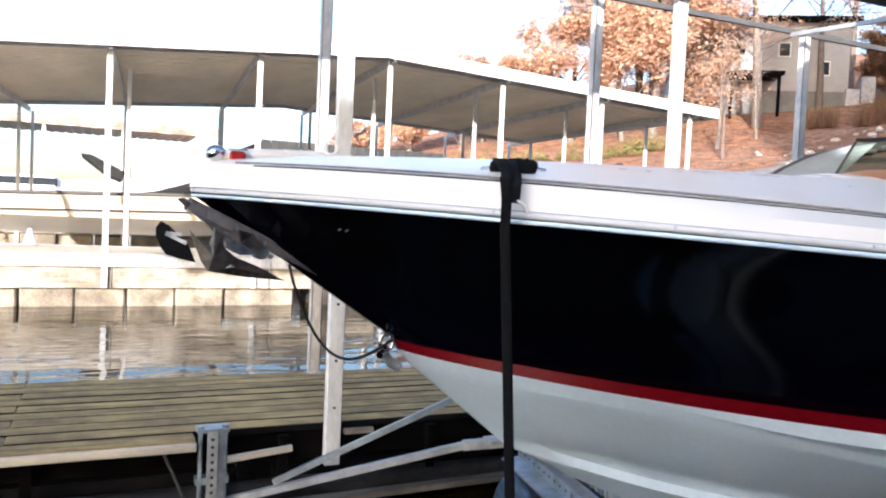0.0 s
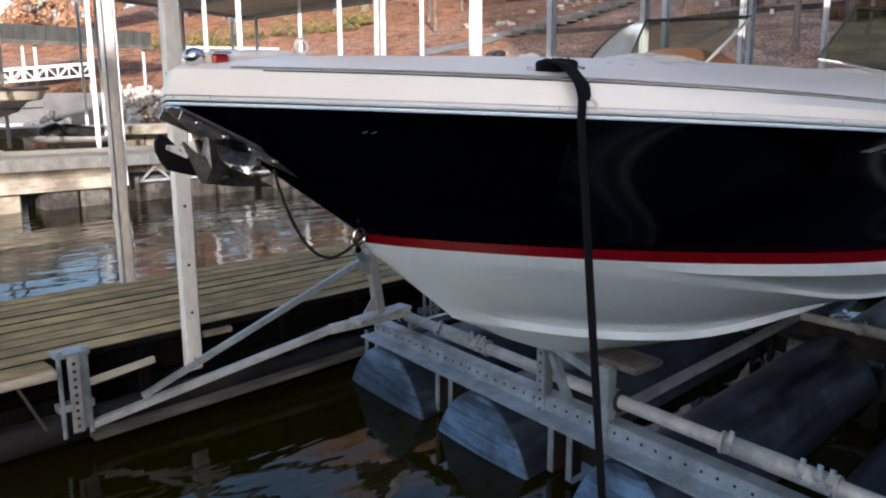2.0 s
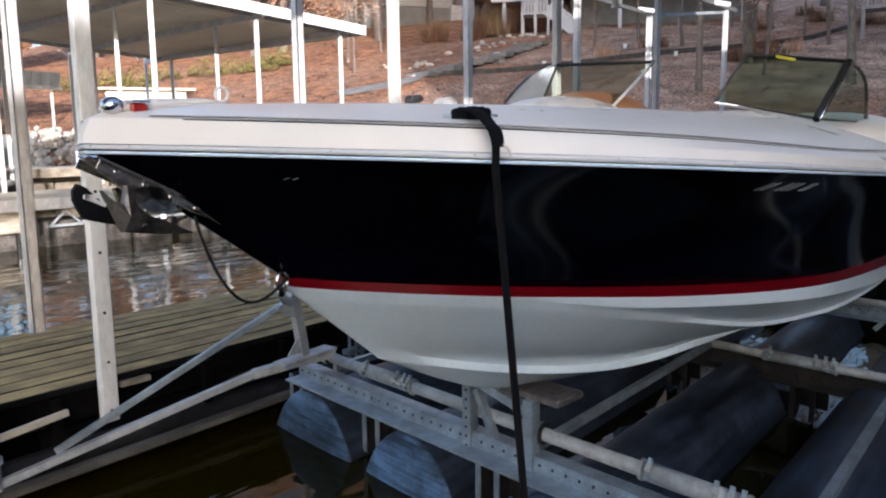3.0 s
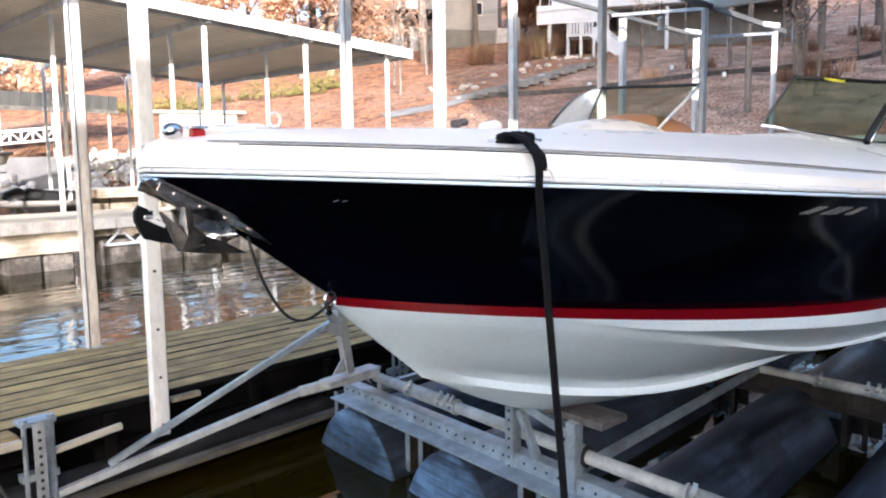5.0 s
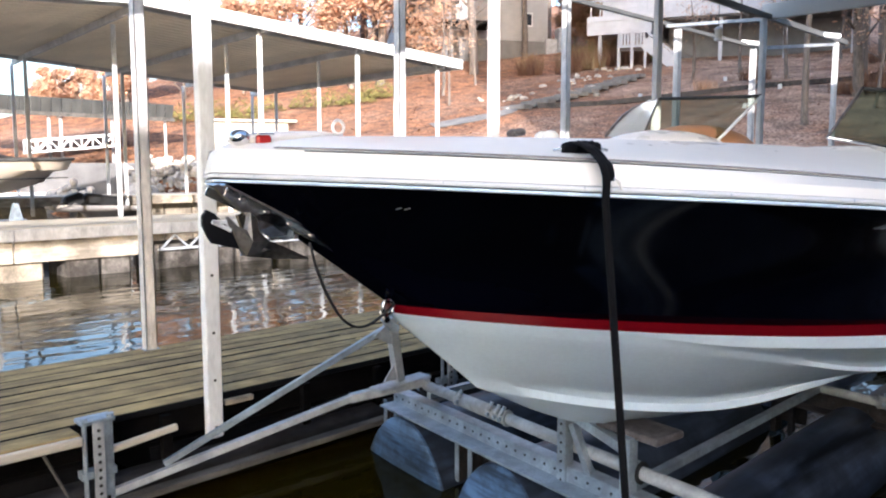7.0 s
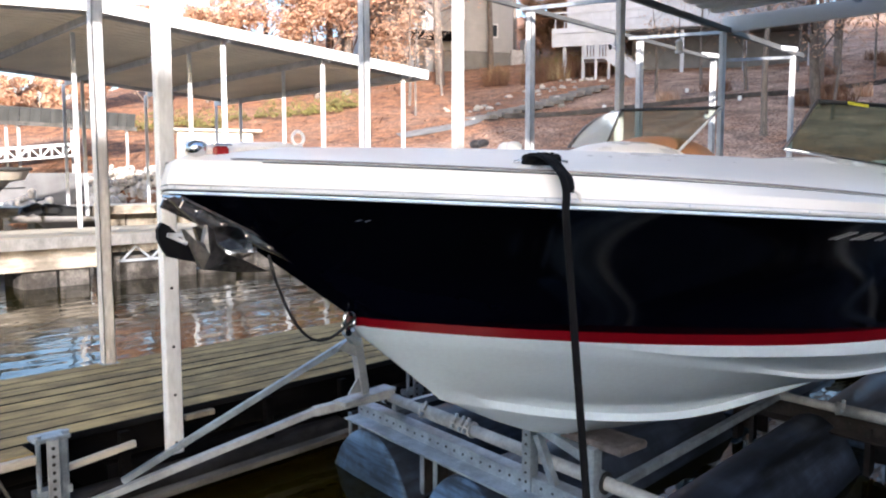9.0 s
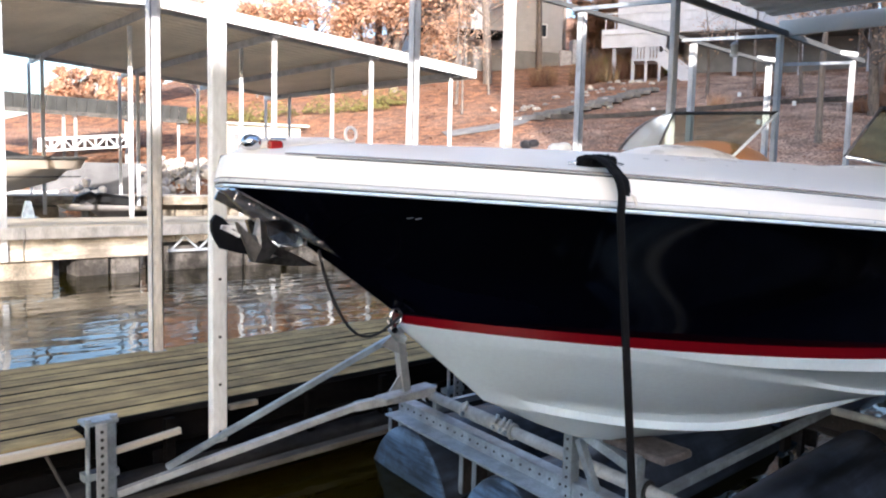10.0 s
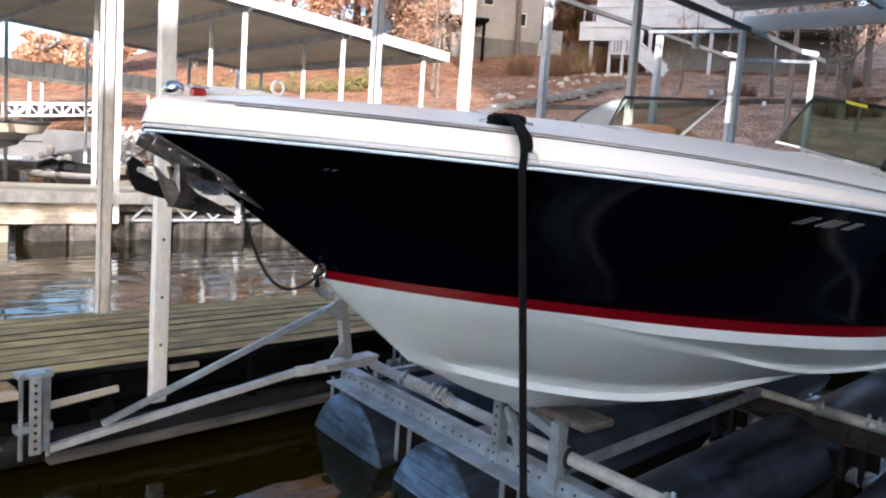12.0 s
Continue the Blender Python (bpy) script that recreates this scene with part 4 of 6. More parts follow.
def tank(y, x0, x1, r=0.375, h=0.285, z0=0.10):
    lo = radians(36)
    arc = [lo + (math.pi - 2 * lo) * k / 18 for k in range(19)]
    out = [(y + r * math.cos(a) / math.cos(lo), z0 + h * (math.sin(a) - math.sin(lo)) / (1 - math.sin(lo))) for a in arc]
    out += [(y - r + 0.03, z0 - 0.06), (y + r - 0.03, z0 - 0.06)]
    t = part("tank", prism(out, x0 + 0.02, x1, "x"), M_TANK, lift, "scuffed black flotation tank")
    smooth_by_angle(t, 30)
    rows = []
    for s, off in ((1.0, 0.02), (0.985, 0.006), (0.94, 0.001), (0.80, -0.003), (0.60, -0.006), (0.30, -0.008), (0.0, -0.009)):
        rows.append([(x0 + off, y + (p - y) * s, z0 + (q - z0) * s) for p, q in out + out[:1]])
    e = part("tank_end", sheet(rows), M_TANKEND, t, "ribbed pale-scuffed tank end with a painted sky-blue cast")
    smooth_by_angle(e, 40)
    return t


for y, r in ((3.36, 0.37), (2.53, 0.33), (1.68, 0.265), (0.93, 0.265), (0.28, 0.25)):
    tank(y, 0.775, 3.10, r)
    tank(y, 3.52, 5.4, r, h=0.25, z0=0.09)


def punched_channel(xc, y0, y1, z0, z1, skin, name="channel"):
    """A cross beam: upright web with a row of holes and two flanges, running along y."""
    c = part(name, box((0.012, y1 - y0, z1 - z0), (xc, (y0 + y1) / 2, (z0 + z1) / 2)), skin, lift, "galvanised cross beam with a row of holes")
    part("flange", box((0.075, y1 - y0, 0.009), (xc + 0.035, (y0 + y1) / 2, z1)), skin, c)
    part("flange", box((0.11, y1 - y0, 0.010), (xc - 0.055, (y0 + y1) / 2, z0)), skin, c)
    n = int((y1 - y0) / 0.066)
    for k in range(n):
        part("punched_hole", disc_bolt((xc - 0.007, y0 + 0.05 + 0.066 * k, (z0 + z1) / 2 + 0.006), 0.0065, 0.004, "x"), M_BLACK, c)
    return c


punched_channel(0.90, 0.30, 3.62, 0.392, 0.458, M_GALV)
# the middle beam is darkened in colour for the shade under the boat
punched_channel(3.06, 0.30, 3.62, 0.33, 0.42, M_RUSTSHADE)
punched_channel(5.05, 0.30, 3.62, 0.33, 0.43, M_GALV)
for x in (0.90, 3.02):
    for y in (3.66, 2.94, 2.10, 1.31):
        for dy in (-0.045, 0.045):
            # rusty hangers; the rear lips are darkened too, for the shade there
            br = part("tank_bracket", box((0.10, 0.008, 0.26), (x + 0.05, y + dy, 0.25)), M_RUSTSHADE, lift, "rust stained hanger plate")
            part("bracket_lip", box((0.008, 0.030, 0.26), (x - 0.004, y + dy + math.copysign(0.011, dy), 0.25)), M_GALV if x < 2 else M_RUSTSHADE, br, "folded edge")
        part("tank_backing", box((0.010, 0.20, 0.20), (x + 0.11, y - 0.02, 0.27)), M_RUSTSHADE, lift, "rusty backing plate")


def sleeve_pipe(x, z, y0, y1, collars, skin=M_PIPE, r=0.029):
    part("pipe", tube([(x, y0, z), (x, y1, z)], r, 14), skin, lift, "chalky round pivot pipe", smooth=True)
    for c in collars:
        sl = part("sleeve", tube([(x, c - 0.20, z), (x, c + 0.20, z)], r + 0.007, 16), skin, lift, "thick clamp sleeve", smooth=True)
        for dy in (-0.185, -0.145, -0.09, 0.165):
            part("clamp_bolt", tube([(x - 0.018, c + dy, z + 0.034), (x - 0.008, c + dy, z + 0.058)], 0.0105, 6), M_GALV, sl)
            part("clamp_bolt", tube([(x - 0.036, c + dy, z + 0.002), (x - 0.056, c + dy, z - 0.002)], 0.0105, 6), M_GALV, sl)
            part("clamp_lug", box((0.030, 0.026, 0.022), (x - 0.030, c + dy, z + 0.028), (0, -40, 0), 0.004), M_PIPE, sl)
        part("clamp_ring", tube([(x, c - 0.207, z), (x, c - 0.193, z)], r + 0.012, 16), M_PIPE, sl)
        part("clamp_ring", tube([(x, c + 0.193, z), (x, c + 0.207, z)], r + 0.012, 16), M_PIPE, sl)


sleeve_pipe(0.965, 0.535, 0.35, 3.42, (2.86, 1.16))
sleeve_pipe(3.04, 0.455, 0.35, 3.42, (1.34,), M_PIPE, 0.026)
sleeve_pipe(5.00, 0.455, 0.35, 3.42, ())
for y in (3.41, 1.86):
    part("bearing_ring", tube([(0.965, y - 0.022, 0.535), (0.965, y + 0.022, 0.535)], 0.044, 16), M_GALV, lift, "bearing ring")
    part("bearing_seal", tube([(0.965, y - 0.036, 0.535), (0.965, y - 0.026, 0.535)], 0.046, 16), M_BLACK, lift, "black bearing seal")
# posts, bunks and bracing
part("bunk_post", bar((0.91, 2.215, 0.36), (0.91, 2.215, 0.70), 0.05, 0.06, up=(1, 0, 0)), M_GALV, lift, "galvanised bunk post")
part("bunk_brace", bar((0.91, 2.17, 0.66), (0.93, 2.05, 0.40), 0.03, 0.04, up=(1, 0, 0)), M_GALV, lift)
part("bunk_post", bar((0.91, 1.86, 0.36), (0.91, 1.86, 0.69), 0.05, 0.06, up=(1, 0, 0)), M_GALV, lift, "galvanised bunk post")
for k in range(7):
    part("punched_hole", disc_bolt((0.878, 2.215, 0.40 + 0.042 * k), 0.006, 0.004, "x"), M_BLACK, lift)
part("bunk_beam", bar((0.93, 2.28, 0.715), (0.93, 1.86, 0.62), 0.05, 0.04), M_GALV, lift)
part("bunk", box((0.21, 0.32, 0.030), (1.02, 1.885, 0.692), (0, 3, 0), 0.005), M_CARPET, lift, "short carpeted bunk pad")
part("bunk", bar((1.60, BOAT_Y + 0.20, 0.65), (3.9, BOAT_Y + 0.24, 0.56), 0.145, 0.04), M_CARPET, lift, "carpeted bunk board")
part("bunk", bar((2.05, BOAT_Y - 0.16, 0.615), (3.9, BOAT_Y - 0.24, 0.56), 0.145, 0.04), M_CARPET, lift, "carpeted bunk board")
for y in (1.02, 2.6):
    for x in (3.12, 4.2) if y > 2 else (4.2,):
        part("bunk_post", bar((x, y, 0.42), (x, y, 0.82), 0.06, 0.06, up=(1, 0, 0)), M_GALV, lift)
        part("bunk_brace", bar((x, y - 0.13, 0.44), (x, y, 0.60), 0.035, 0.03), M_GALV, lift)
        part("bunk_brace", bar((x, y + 0.13, 0.44), (x, y, 0.60), 0.035, 0.03), M_GALV, lift)
part("side_tube", bar((0.95, 1.885, 0.455), (3.02, 1.885, 0.455), 0.034, 0.036), M_GALV, lift, "square connecting tube")
part("side_tube", bar((0.95, 0.78, 0.52), (3.02, 0.80, 0.50), 0.034, 0.036), M_GALV, lift, "square connecting tube")
part("side_tube", bar((0.93, 3.30, 0.50), (2.88, 3.30, 0.47), 0.034, 0.036), M_GALV, lift)
# bow stop mast with its stays, and the arm to the pier bracket
MB = Vector((0.80, 3.42, 0.585))
part("bow_mast", bar(MB, (0.72, 3.40, 0.955), 0.045, 0.05, up=(1, 0, 0)), M_GALVW, lift, "upright bow stop mast")
part("gusset", prism([(0.68, 0.60), (0.80, 0.60), (0.78, 0.72)], 3.405, 3.415, "y"), M_GALVW, lift)
part("gusset", prism([(0.60, 0.87), (0.74, 0.95), (0.735, 0.80)], 3.39, 3.40, "y"), M_GALVW, lift)
part("stay", bar((0.73, 3.40, 0.915), (-0.37, 3.85, 0.305), 0.030, 0.030), M_GALV, lift, "long slanting stay")
part("arm", bar((-0.60, 3.90, 0.215), (0.55, 3.53, 0.515), 0.038, 0.034), M_GALVW, lift, "long hinged arm to the pier bracket")
part("arm", bar((0.54, 3.53, 0.515), (0.97, 3.36, 0.565), 0.045, 0.046), M_GALVW, lift)
part("plate", prism([(0.62, 0.555), (0.99, 0.575), (0.99, 0.59), (0.62, 0.575)], 3.36, 3.46, "y"), M_GALVW, lift)

# the lift has racked out of square: its near side lies farther forward
for o in lift.children_recursive:
    if o.name.split(".")[0] not in ("stay", "arm", "bow_mast", "gusset", "plate"):
        for v in o.data.vertices:
            v.co.x += 0.165 * (v.co.y - 3.40)

BRK = Vector((-0.672, 3.90, 0.0))
brk = thing("lift_bracket", "galvanised perforated bracket bolted to the pier edge", "bracket", at=BRK)
for dx in (-0.060, 0.060):
    part("rod", tube([(BRK.x + dx, BRK.y - 0.02, 0.19), (BRK.x + dx, BRK.y - 0.02, 0.60)], 0.011, 8), M_GALV, brk)
part("top_plate", box((0.155, 0.10, 0.022), (BRK.x, BRK.y + 0.01, 0.588), bevel=0.004), M_GALV, brk)
part("perforated_strip", box((0.05, 0.010, 0.37), (BRK.x - 0.005, BRK.y - 0.045, 0.40)), M_GALVW, brk)
part("side_channel", box((0.035, 0.05, 0.36), (BRK.x + 0.038, BRK.y - 0.01, 0.40)), M_GALV, brk)
part("cross_clamp", box((0.16, 0.06, 0.035), (BRK.x, BRK.y + 0.0, 0.335)), M_GALV, brk)
for k in range(9):
    part("punched_hole", disc_bolt((BRK.x - 0.005, BRK.y - 0.051, 0.245 + 0.038 * k), 0.0085, 0.004, "y"), M_BLACK, brk)
for dx in (-0.060, 0.060):
    part("nut", disc_bolt((BRK.x + dx, BRK.y - 0.02, 0.606), 0.018, 0.016, "z"), M_GALV, brk)
brk2 = copy_thing(brk, Matrix.Translation(BRK + Vector((2.32, 0, 0))))
# low rail of the lift's guide beside the pier, and odd timbers under the deck
tagged(link("guide_rail", bar((-0.62, 3.86, 0.175), (1.6, 3.80, 0.235), 0.07, 0.03), M_GREYBOARD), "weathered timber guide rail along the pier's float", "timber rail")
tagged(link("timber_offcut", bar((-0.62, 3.90, 0.425), (-0.26, 3.94, 0.447), 0.025, 0.030), M_FARDECK), "pale timber offcut wedged under the pier", "timber")
for x0, x1 in ((-0.92, -0.78), (-1.75, -2.05), (-2.6, -2.25)):
    part("strut", tube([(x0, 3.93, 0.52), (x1, 3.93, 0.20)], 0.008, 6), M_DARKBEAM, side_pier, "thin steel strut")
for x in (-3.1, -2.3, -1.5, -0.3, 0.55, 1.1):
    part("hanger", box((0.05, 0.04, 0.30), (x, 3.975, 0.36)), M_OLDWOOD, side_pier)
tagged(link("float_pipe", tube([(-6.0, 3.99, 0.20), (3.5, 3.99, 0.20)], 0.075, 14), M_SCUFFED, smooth=True), "long dark pipe below the pier edge", "pipe")

col = thing("lift_column", "white steel lift column with a pinned lever arm", "lift column", at=(0.62, 0.42, 0.3))
part("channel", box((0.05, 0.07, 0.75), (0.60, 0.46, 0.70), (0, 2, 0), 0.004), M_GREYPOST, col)
part("hinge", tube([(0.66, 0.42, 1.08), (0.66, 0.52, 1.08)], 0.035, 10), M_POST, col)
part("lever", bar((0.66, 0.50, 1.10), (1.90, 0.62, 1.02), 0.05, 0.07), M_DARKBEAM, col, "dark lever arm")

# ---- headers and roof of our own dock ----
frame_roof = thing("dock_frame", "galvanised steel header frame over the slip", "steel frame", at=(3, 4.6, 3.4), kind="structure")
part("header", bar((-6.6, 3.955, 3.45), (9.2, 3.955, 3.45), 0.045, 0.06), M_DARKBEAM, frame_roof)
part("header", bar((-6.6, 5.31, 3.58), (9.45, 5.31, 3.58), 0.040, 0.045), M_DARKBEAM, frame_roof)
for x in (0.1, 2.35, 4.65, 6.9):
    part("cross_tie", bar((x, 3.98, 3.46), (x, 5.30, 3.55), 0.030, 0.036), M_GALVW, frame_roof)
part("header", bar((6.80, 4.05, 3.52), (6.80, 0.3, 3.50), 0.06, 0.17), M_FASCIA, frame_roof, "white edge beam")
part("brace", bar((6.75, 3.98, 3.12), (8.9, 3.98, 3.40), 0.035, 0.035), M_GALVW, frame_roof)
lamp = thing("dock_light", "short white tube light clamped to a post", "light", at=(8.4, 3.9, 3.44))
part("tube", tube([(8.30, 4.00, 3.46), (8.50, 3.80, 3.43)], 0.032, 10), M_FASCIA, lamp)
lamp2 = copy_thing(lamp, Matrix.Translation((9.22, 5.26, 3.60)))
lantern = thing("lantern", "small cream lantern hanging from the steel header", "lantern", at=(5.55, 3.955, 3.06))
part("cord", tube([(5.55, 3.955, 3.19), (5.55, 3.955, 3.43)], 0.004, 6), M_BLACK, lantern)
part("cap", tube([(5.55, 3.955, 3.165), (5.55, 3.955, 3.195)], [0.045, 0.015], 10), M_GREYPOST, lantern)
part("globe", tube([(5.55, 3.955, 3.075), (5.55, 3.955, 3.165)], 0.034, 12), M_SHED, lantern, "cream cylindrical globe")
part("base", tube([(5.55, 3.955, 3.055), (5.55, 3.955, 3.075)], 0.042, 10), M_GREYPOST, lantern)


def ribbed(x0, x1, y0, y1, zf, pitch=0.26, along="y", h=0.05):
    """A ribbed metal sheet over a plan rectangle; zf gives its height; ribs run across the given axis."""
    rows = []
    if along == "y":
        n = int((y1 - y0) / pitch)
        for k in range(n):
            for f, dz in ((0.0, 0), (0.62, 0), (0.72, h), (0.9, h)):
                y = y0 + (k + f) * pitch
                rows.append([(x, y, zf(x, y) + dz) for x in (x0, (x0 + x1) / 2, x1)])
    else:
        n = int((x1 - x0) / pitch)
        for k in range(n):
            for f, dz in ((0.0, 0), (0.62, 0), (0.72, h), (0.9, h)):
                x = x0 + (k + f) * pitch
                rows.append([(x, y, zf(x, y) + dz) for y in (y0, (y0 + y1) / 2, y1)])
    return sheet(rows, thick=0.004)


slip_roof = thing("dock_roof", "ribbed metal roof over the slip", "roof", kind="structure", at=(0, 2, 3.62))
part("roof_sheet", ribbed(-7.5, 1.0, 2.25, 4.05, lambda x, y: 3.63, along="x", pitch=0.30), M_SLIPROOF, slip_roof, "ribbed roof underside")
part("roof_sheet", ribbed(1.0, 6.80, 1.10, 4.05, lambda x, y: 3.63, along="x", pitch=0.30), M_SLIPROOF, slip_roof, "ribbed roof underside")
part("roof_sheet", ribbed(1.0, 6.80, -1.3, 1.10, lambda x, y: 3.64, along="x", pitch=0.30), M_SLIPROOF, slip_roof, "ribbed roof underside")
for x, y in ((1.0, 1.25), (-7.5, 2.6)):
    part("purlin", bar((x, y, 3.58), (6.7, y, 3.58), 0.05, 0.08), M_GALV, slip_roof)
# unseen block added to keep the low sun off the boat, white for bounce
BM = pose(-8.3, -13.8, 0, 0, 0, -36.9)
boathouse = thing("boathouse", "unseen tall white block added behind the docks to shade the boat", "boathouse", kind="structure", at=(-8.3, -13.8, 0))
bh = bmesh.new()
bmesh.ops.create_cube(bh, size=1, matrix=BM @ Matrix.Translation((-0.49, -2, 3.175)) @ Matrix.Diagonal((11.7, 4, 7.15, 1)))
part("wall", bh, M_WALL, boathouse)
# unseen wall added to darken the lift and what the hull reflects
back_wall = thing("wall_south", "unseen dark boarded wall added along the pier, behind the camera, to darken reflections", "wall", kind="structure", at=(8.5, -1.35, 0))
part("boarding", box((17.0, 0.12, 4.4), (10.5, -1.35, 2.2)), M_OLDWOOD, back_wall)

for x in (-4.3, 4.6):
    square_post(x, 0.26, 0.33, 3.6, 0.085, M_POST)

# ---- the main walkway at the head of the slip and a covered boat beyond it ----
head = thing("pier", "wooden main walkway across the head of the slip", "dock", kind="structure", at=(7.2, 2.1, 0))
for k in range(27):
    y = 0.26 + 0.142 * k
    part("plank", box((1.75, 0.134, 0.036), (7.22, y, DECK - 0.018), (0, 0, 0.15 * math.sin(k * 3.7)), 0.005), M_PLANKB, head)
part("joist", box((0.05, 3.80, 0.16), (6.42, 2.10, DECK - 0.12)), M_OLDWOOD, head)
part("fascia_board", box((0.03, 3.80, 0.07), (6.36, 2.10, DECK - 0.05)), M_OLDPALE, head, "pale weathered fascia board")
for k in range(3):
    part("float", box((1.5, 1.15, 0.72), (7.20, 0.85 + 1.25 * k, 0.02), bevel=0.05), M_DARK, head, "black moulded dock float")
kb = thing("motorboat", "boat under a mottled pale grey cover beyond the walkway", "boat", at=(9.6, 1.2, 0.6))
body = [(8.55, 0.62), (8.40, 1.05), (8.36, 1.44), (10.9, 1.44), (10.9, 0.50), (9.0, 0.45)]
part("hull", prism(body, -0.2, 1.95, "y"), M_TANHULL, kb, "beige hull")
rows = []
for i in range(15):
    y = -0.35 + 2.45 * i / 14
    sag = 0.03 * math.sin(i * 2.1)
    rows.append([(9.6 + 1.30 * math.cos(a), y, 1.40 + (0.50 + sag) * math.sin(a) ** 0.8) for a in [math.pi * (0.02 + 0.96 * k / 12) for k in range(13)]])
M_MOTTLED = mat("mottled_grey_cover", (0.46, 0.45, 0.43), 0.8, vary=0.5, scale=5, bump=0.4, col2=(0.15, 0.15, 0.15), fine=20, stain=0.5, blot=4)
smooth_by_angle(part("cover", sheet(rows, thick=0.01), M_MOTTLED, kb, "mottled pale grey boat cover"), 50)
part("lift_beam", box((2.6, 0.12, 0.16), (9.6, 0.2, 0.36)), M_GALV, kb)
part("lift_beam", box((2.6, 0.12, 0.16), (9.6, 1.6, 0.36)), M_GALV, kb)

# ---- the neighbouring covered dock ----
NY = 12.75
PEAK_X = 3.2


def gable(x, y):
    return 4.50 - (0.047 * (x - PEAK_X) if x > PEAK_X else 0.084 * (PEAK_X - x)) + 0.004 * (y - NY)


cover = thing("dock_roof", "low gable ribbed metal roof with a white fascia on thin posts", "roof", kind="structure", at=(PEAK_X, 16, 4.3))
part("roof_sheet", ribbed(-11.0, PEAK_X, NY - 0.3, 21.5, gable), M_ROOF, cover, "ribbed roof underside, toned cream for warm bounce")
part("roof_sheet", ribbed(PEAK_X, 10.58, NY - 0.3, 21.5, gable), M_ROOF, cover, "ribbed roof underside, toned cream for warm bounce")
for a, b in ((-11.0, PEAK_X), (PEAK_X, 10.58)):
    part("fascia", bar((a, NY - 0.32, gable(a, NY) - 0.03), (b, NY - 0.32, gable(b, NY) - 0.03), 0.03, 0.20), M_FASCIA, cover, "white fascia board")
part("fascia", bar((10.58, NY - 0.32, gable(10.58, NY) - 0.03), (10.58, 21.5, gable(10.58, 21.5) - 0.03), 0.03, 0.20), M_FASCIA, cover)
NPOSTS = [PEAK_X + 0.17 + 2.24 * k for k in range(-6, 4)]
for k, x in enumerate(NPOSTS):
    zz = gable(x, NY) - 0.12
    part("rafter", bar((x, NY - 0.25, zz + 0.02), (x + 0.55, 21.3, zz + 0.05), 0.06, 0.12), M_BEAM, cover)
for y in (NY + 0.15, 20.6):
    for a, b in ((-11.0, PEAK_X), (PEAK_X, 10.58)):
        part("purlin", bar((a, y, gable(a, y) - 0.06), (b, y, gable(b, y) - 0.06), 0.05, 0.09), M_BEAM, cover)
for row, (y, z0, w) in enumerate(((NY - 0.02, 0.40, 0.085), (14.55, 0.72, 0.075), (20.0, 0.70, 0.080), (21.6, 0.95, 0.075))):
    for k, x in enumerate(NPOSTS):
        square_post(x + (0, 0.34, 0.44, 0.60)[row], y, z0, gable(x, y) - 0.1, w, M_POST, label="thin white steel post of the neighbouring covered dock")


def far_pier(y0, y1, x0, x1, z, floats, name="pier"):
    p = thing(name, "pale floating pier with a white fascia on block floats", "dock", kind="structure", at=((x0 + x1) / 2, y0, 0))
    for k in range(6):
        w = (y1 - y0) / 6
        part("plank", box((x1 - x0, w - 0.012, 0.04), ((x0 + x1) / 2, y0 + w * (k + 0.5), z - 0.02), bevel=0.004), M_FARDECK, p)
    n = int((x1 - x0) / 2.3)
    for k in range(n):
        a, b = x0 + (x1 - x0) * k / n, x0 + (x1 - x0) * (k + 1) / n
        part("fascia_board", box((b - a - 0.01, 0.04, 0.22), ((a + b) / 2, y0 - 0.03, z - 0.12), bevel=0.005), M_PALEWOOD if floats else M_FASCIA, p, "pale fascia board")
    m = int((x1 - x0) / 0.78)
    rng = random.Random(5)
    for k in range(m):
        a, b = x0 + (x1 - x0) * k / m, x0 + (x1 - x0) * (k + 1) / m
        if floats and not (3.9 < a < 4.6):
            d = rng.uniform(0, 0.04)
            part("float_block", box((b - a - rng.choice((0.02, 0.03, 0.09)), 0.6, 0.72), ((a + b) / 2, y0 + 0.33 + d + (0.5 if a > 4.4 else 0), z - 0.245 - 0.36 + rng.uniform(-0.02, 0.02)), bevel=0.02), M_CONC, p, "stained concrete float block")
    return p


fp = thing("pier", "pale floating pier with white edge beam on concrete and plastic floats", "dock", kind="structure", at=(0, NY, 0))
for k in range(8):
    w = 2.0 / 8
    part("plank", box((24.0, w - 0.012, 0.04), (-1.2, NY + w * (k + 0.5), 0.90), bevel=0.004), M_FARDECK, fp)
rng = random.Random(5)
for k in range(10):
    a, e = -13.0 + 2.4 * k, -13.0 + 2.4 * (k + 1)
    part("edge_beam", box((e - a - 0.01, 0.07, 0.175), ((a + e) / 2, NY - 0.04, 0.810), bevel=0.006), M_GREYPOST, fp, "whitened steel edge beam")
    if e < 3.6:
        part("fascia_board", box((e - a - 0.012, 0.045, 0.33), ((a + e) / 2, NY + 0.03, 0.555), bevel=0.006), M_PALEWOOD, fp, "pale weathered fascia board")
part("fascia_board", box((1.85, 0.045, 0.33), (2.34, NY + 0.03, 0.555), bevel=0.006), M_PALEWOOD, fp, "pale weathered fascia board")
x = -12.6
while x < 1.5:
    w = rng.choice((0.74, 0.78, 0.70, 1.1))
    w = 1.84 - x if x + w > 1.3 else w
    part("float_block", box((w, 0.62, 0.75), (x + w / 2, NY + 0.40 + rng.uniform(0, 0.04), 0.02 + rng.uniform(-0.02, 0.02)), bevel=0.03), M_CONC, fp, "stained concrete float block")
    x += w + rng.choice((0.012, 0.02, 0.035))
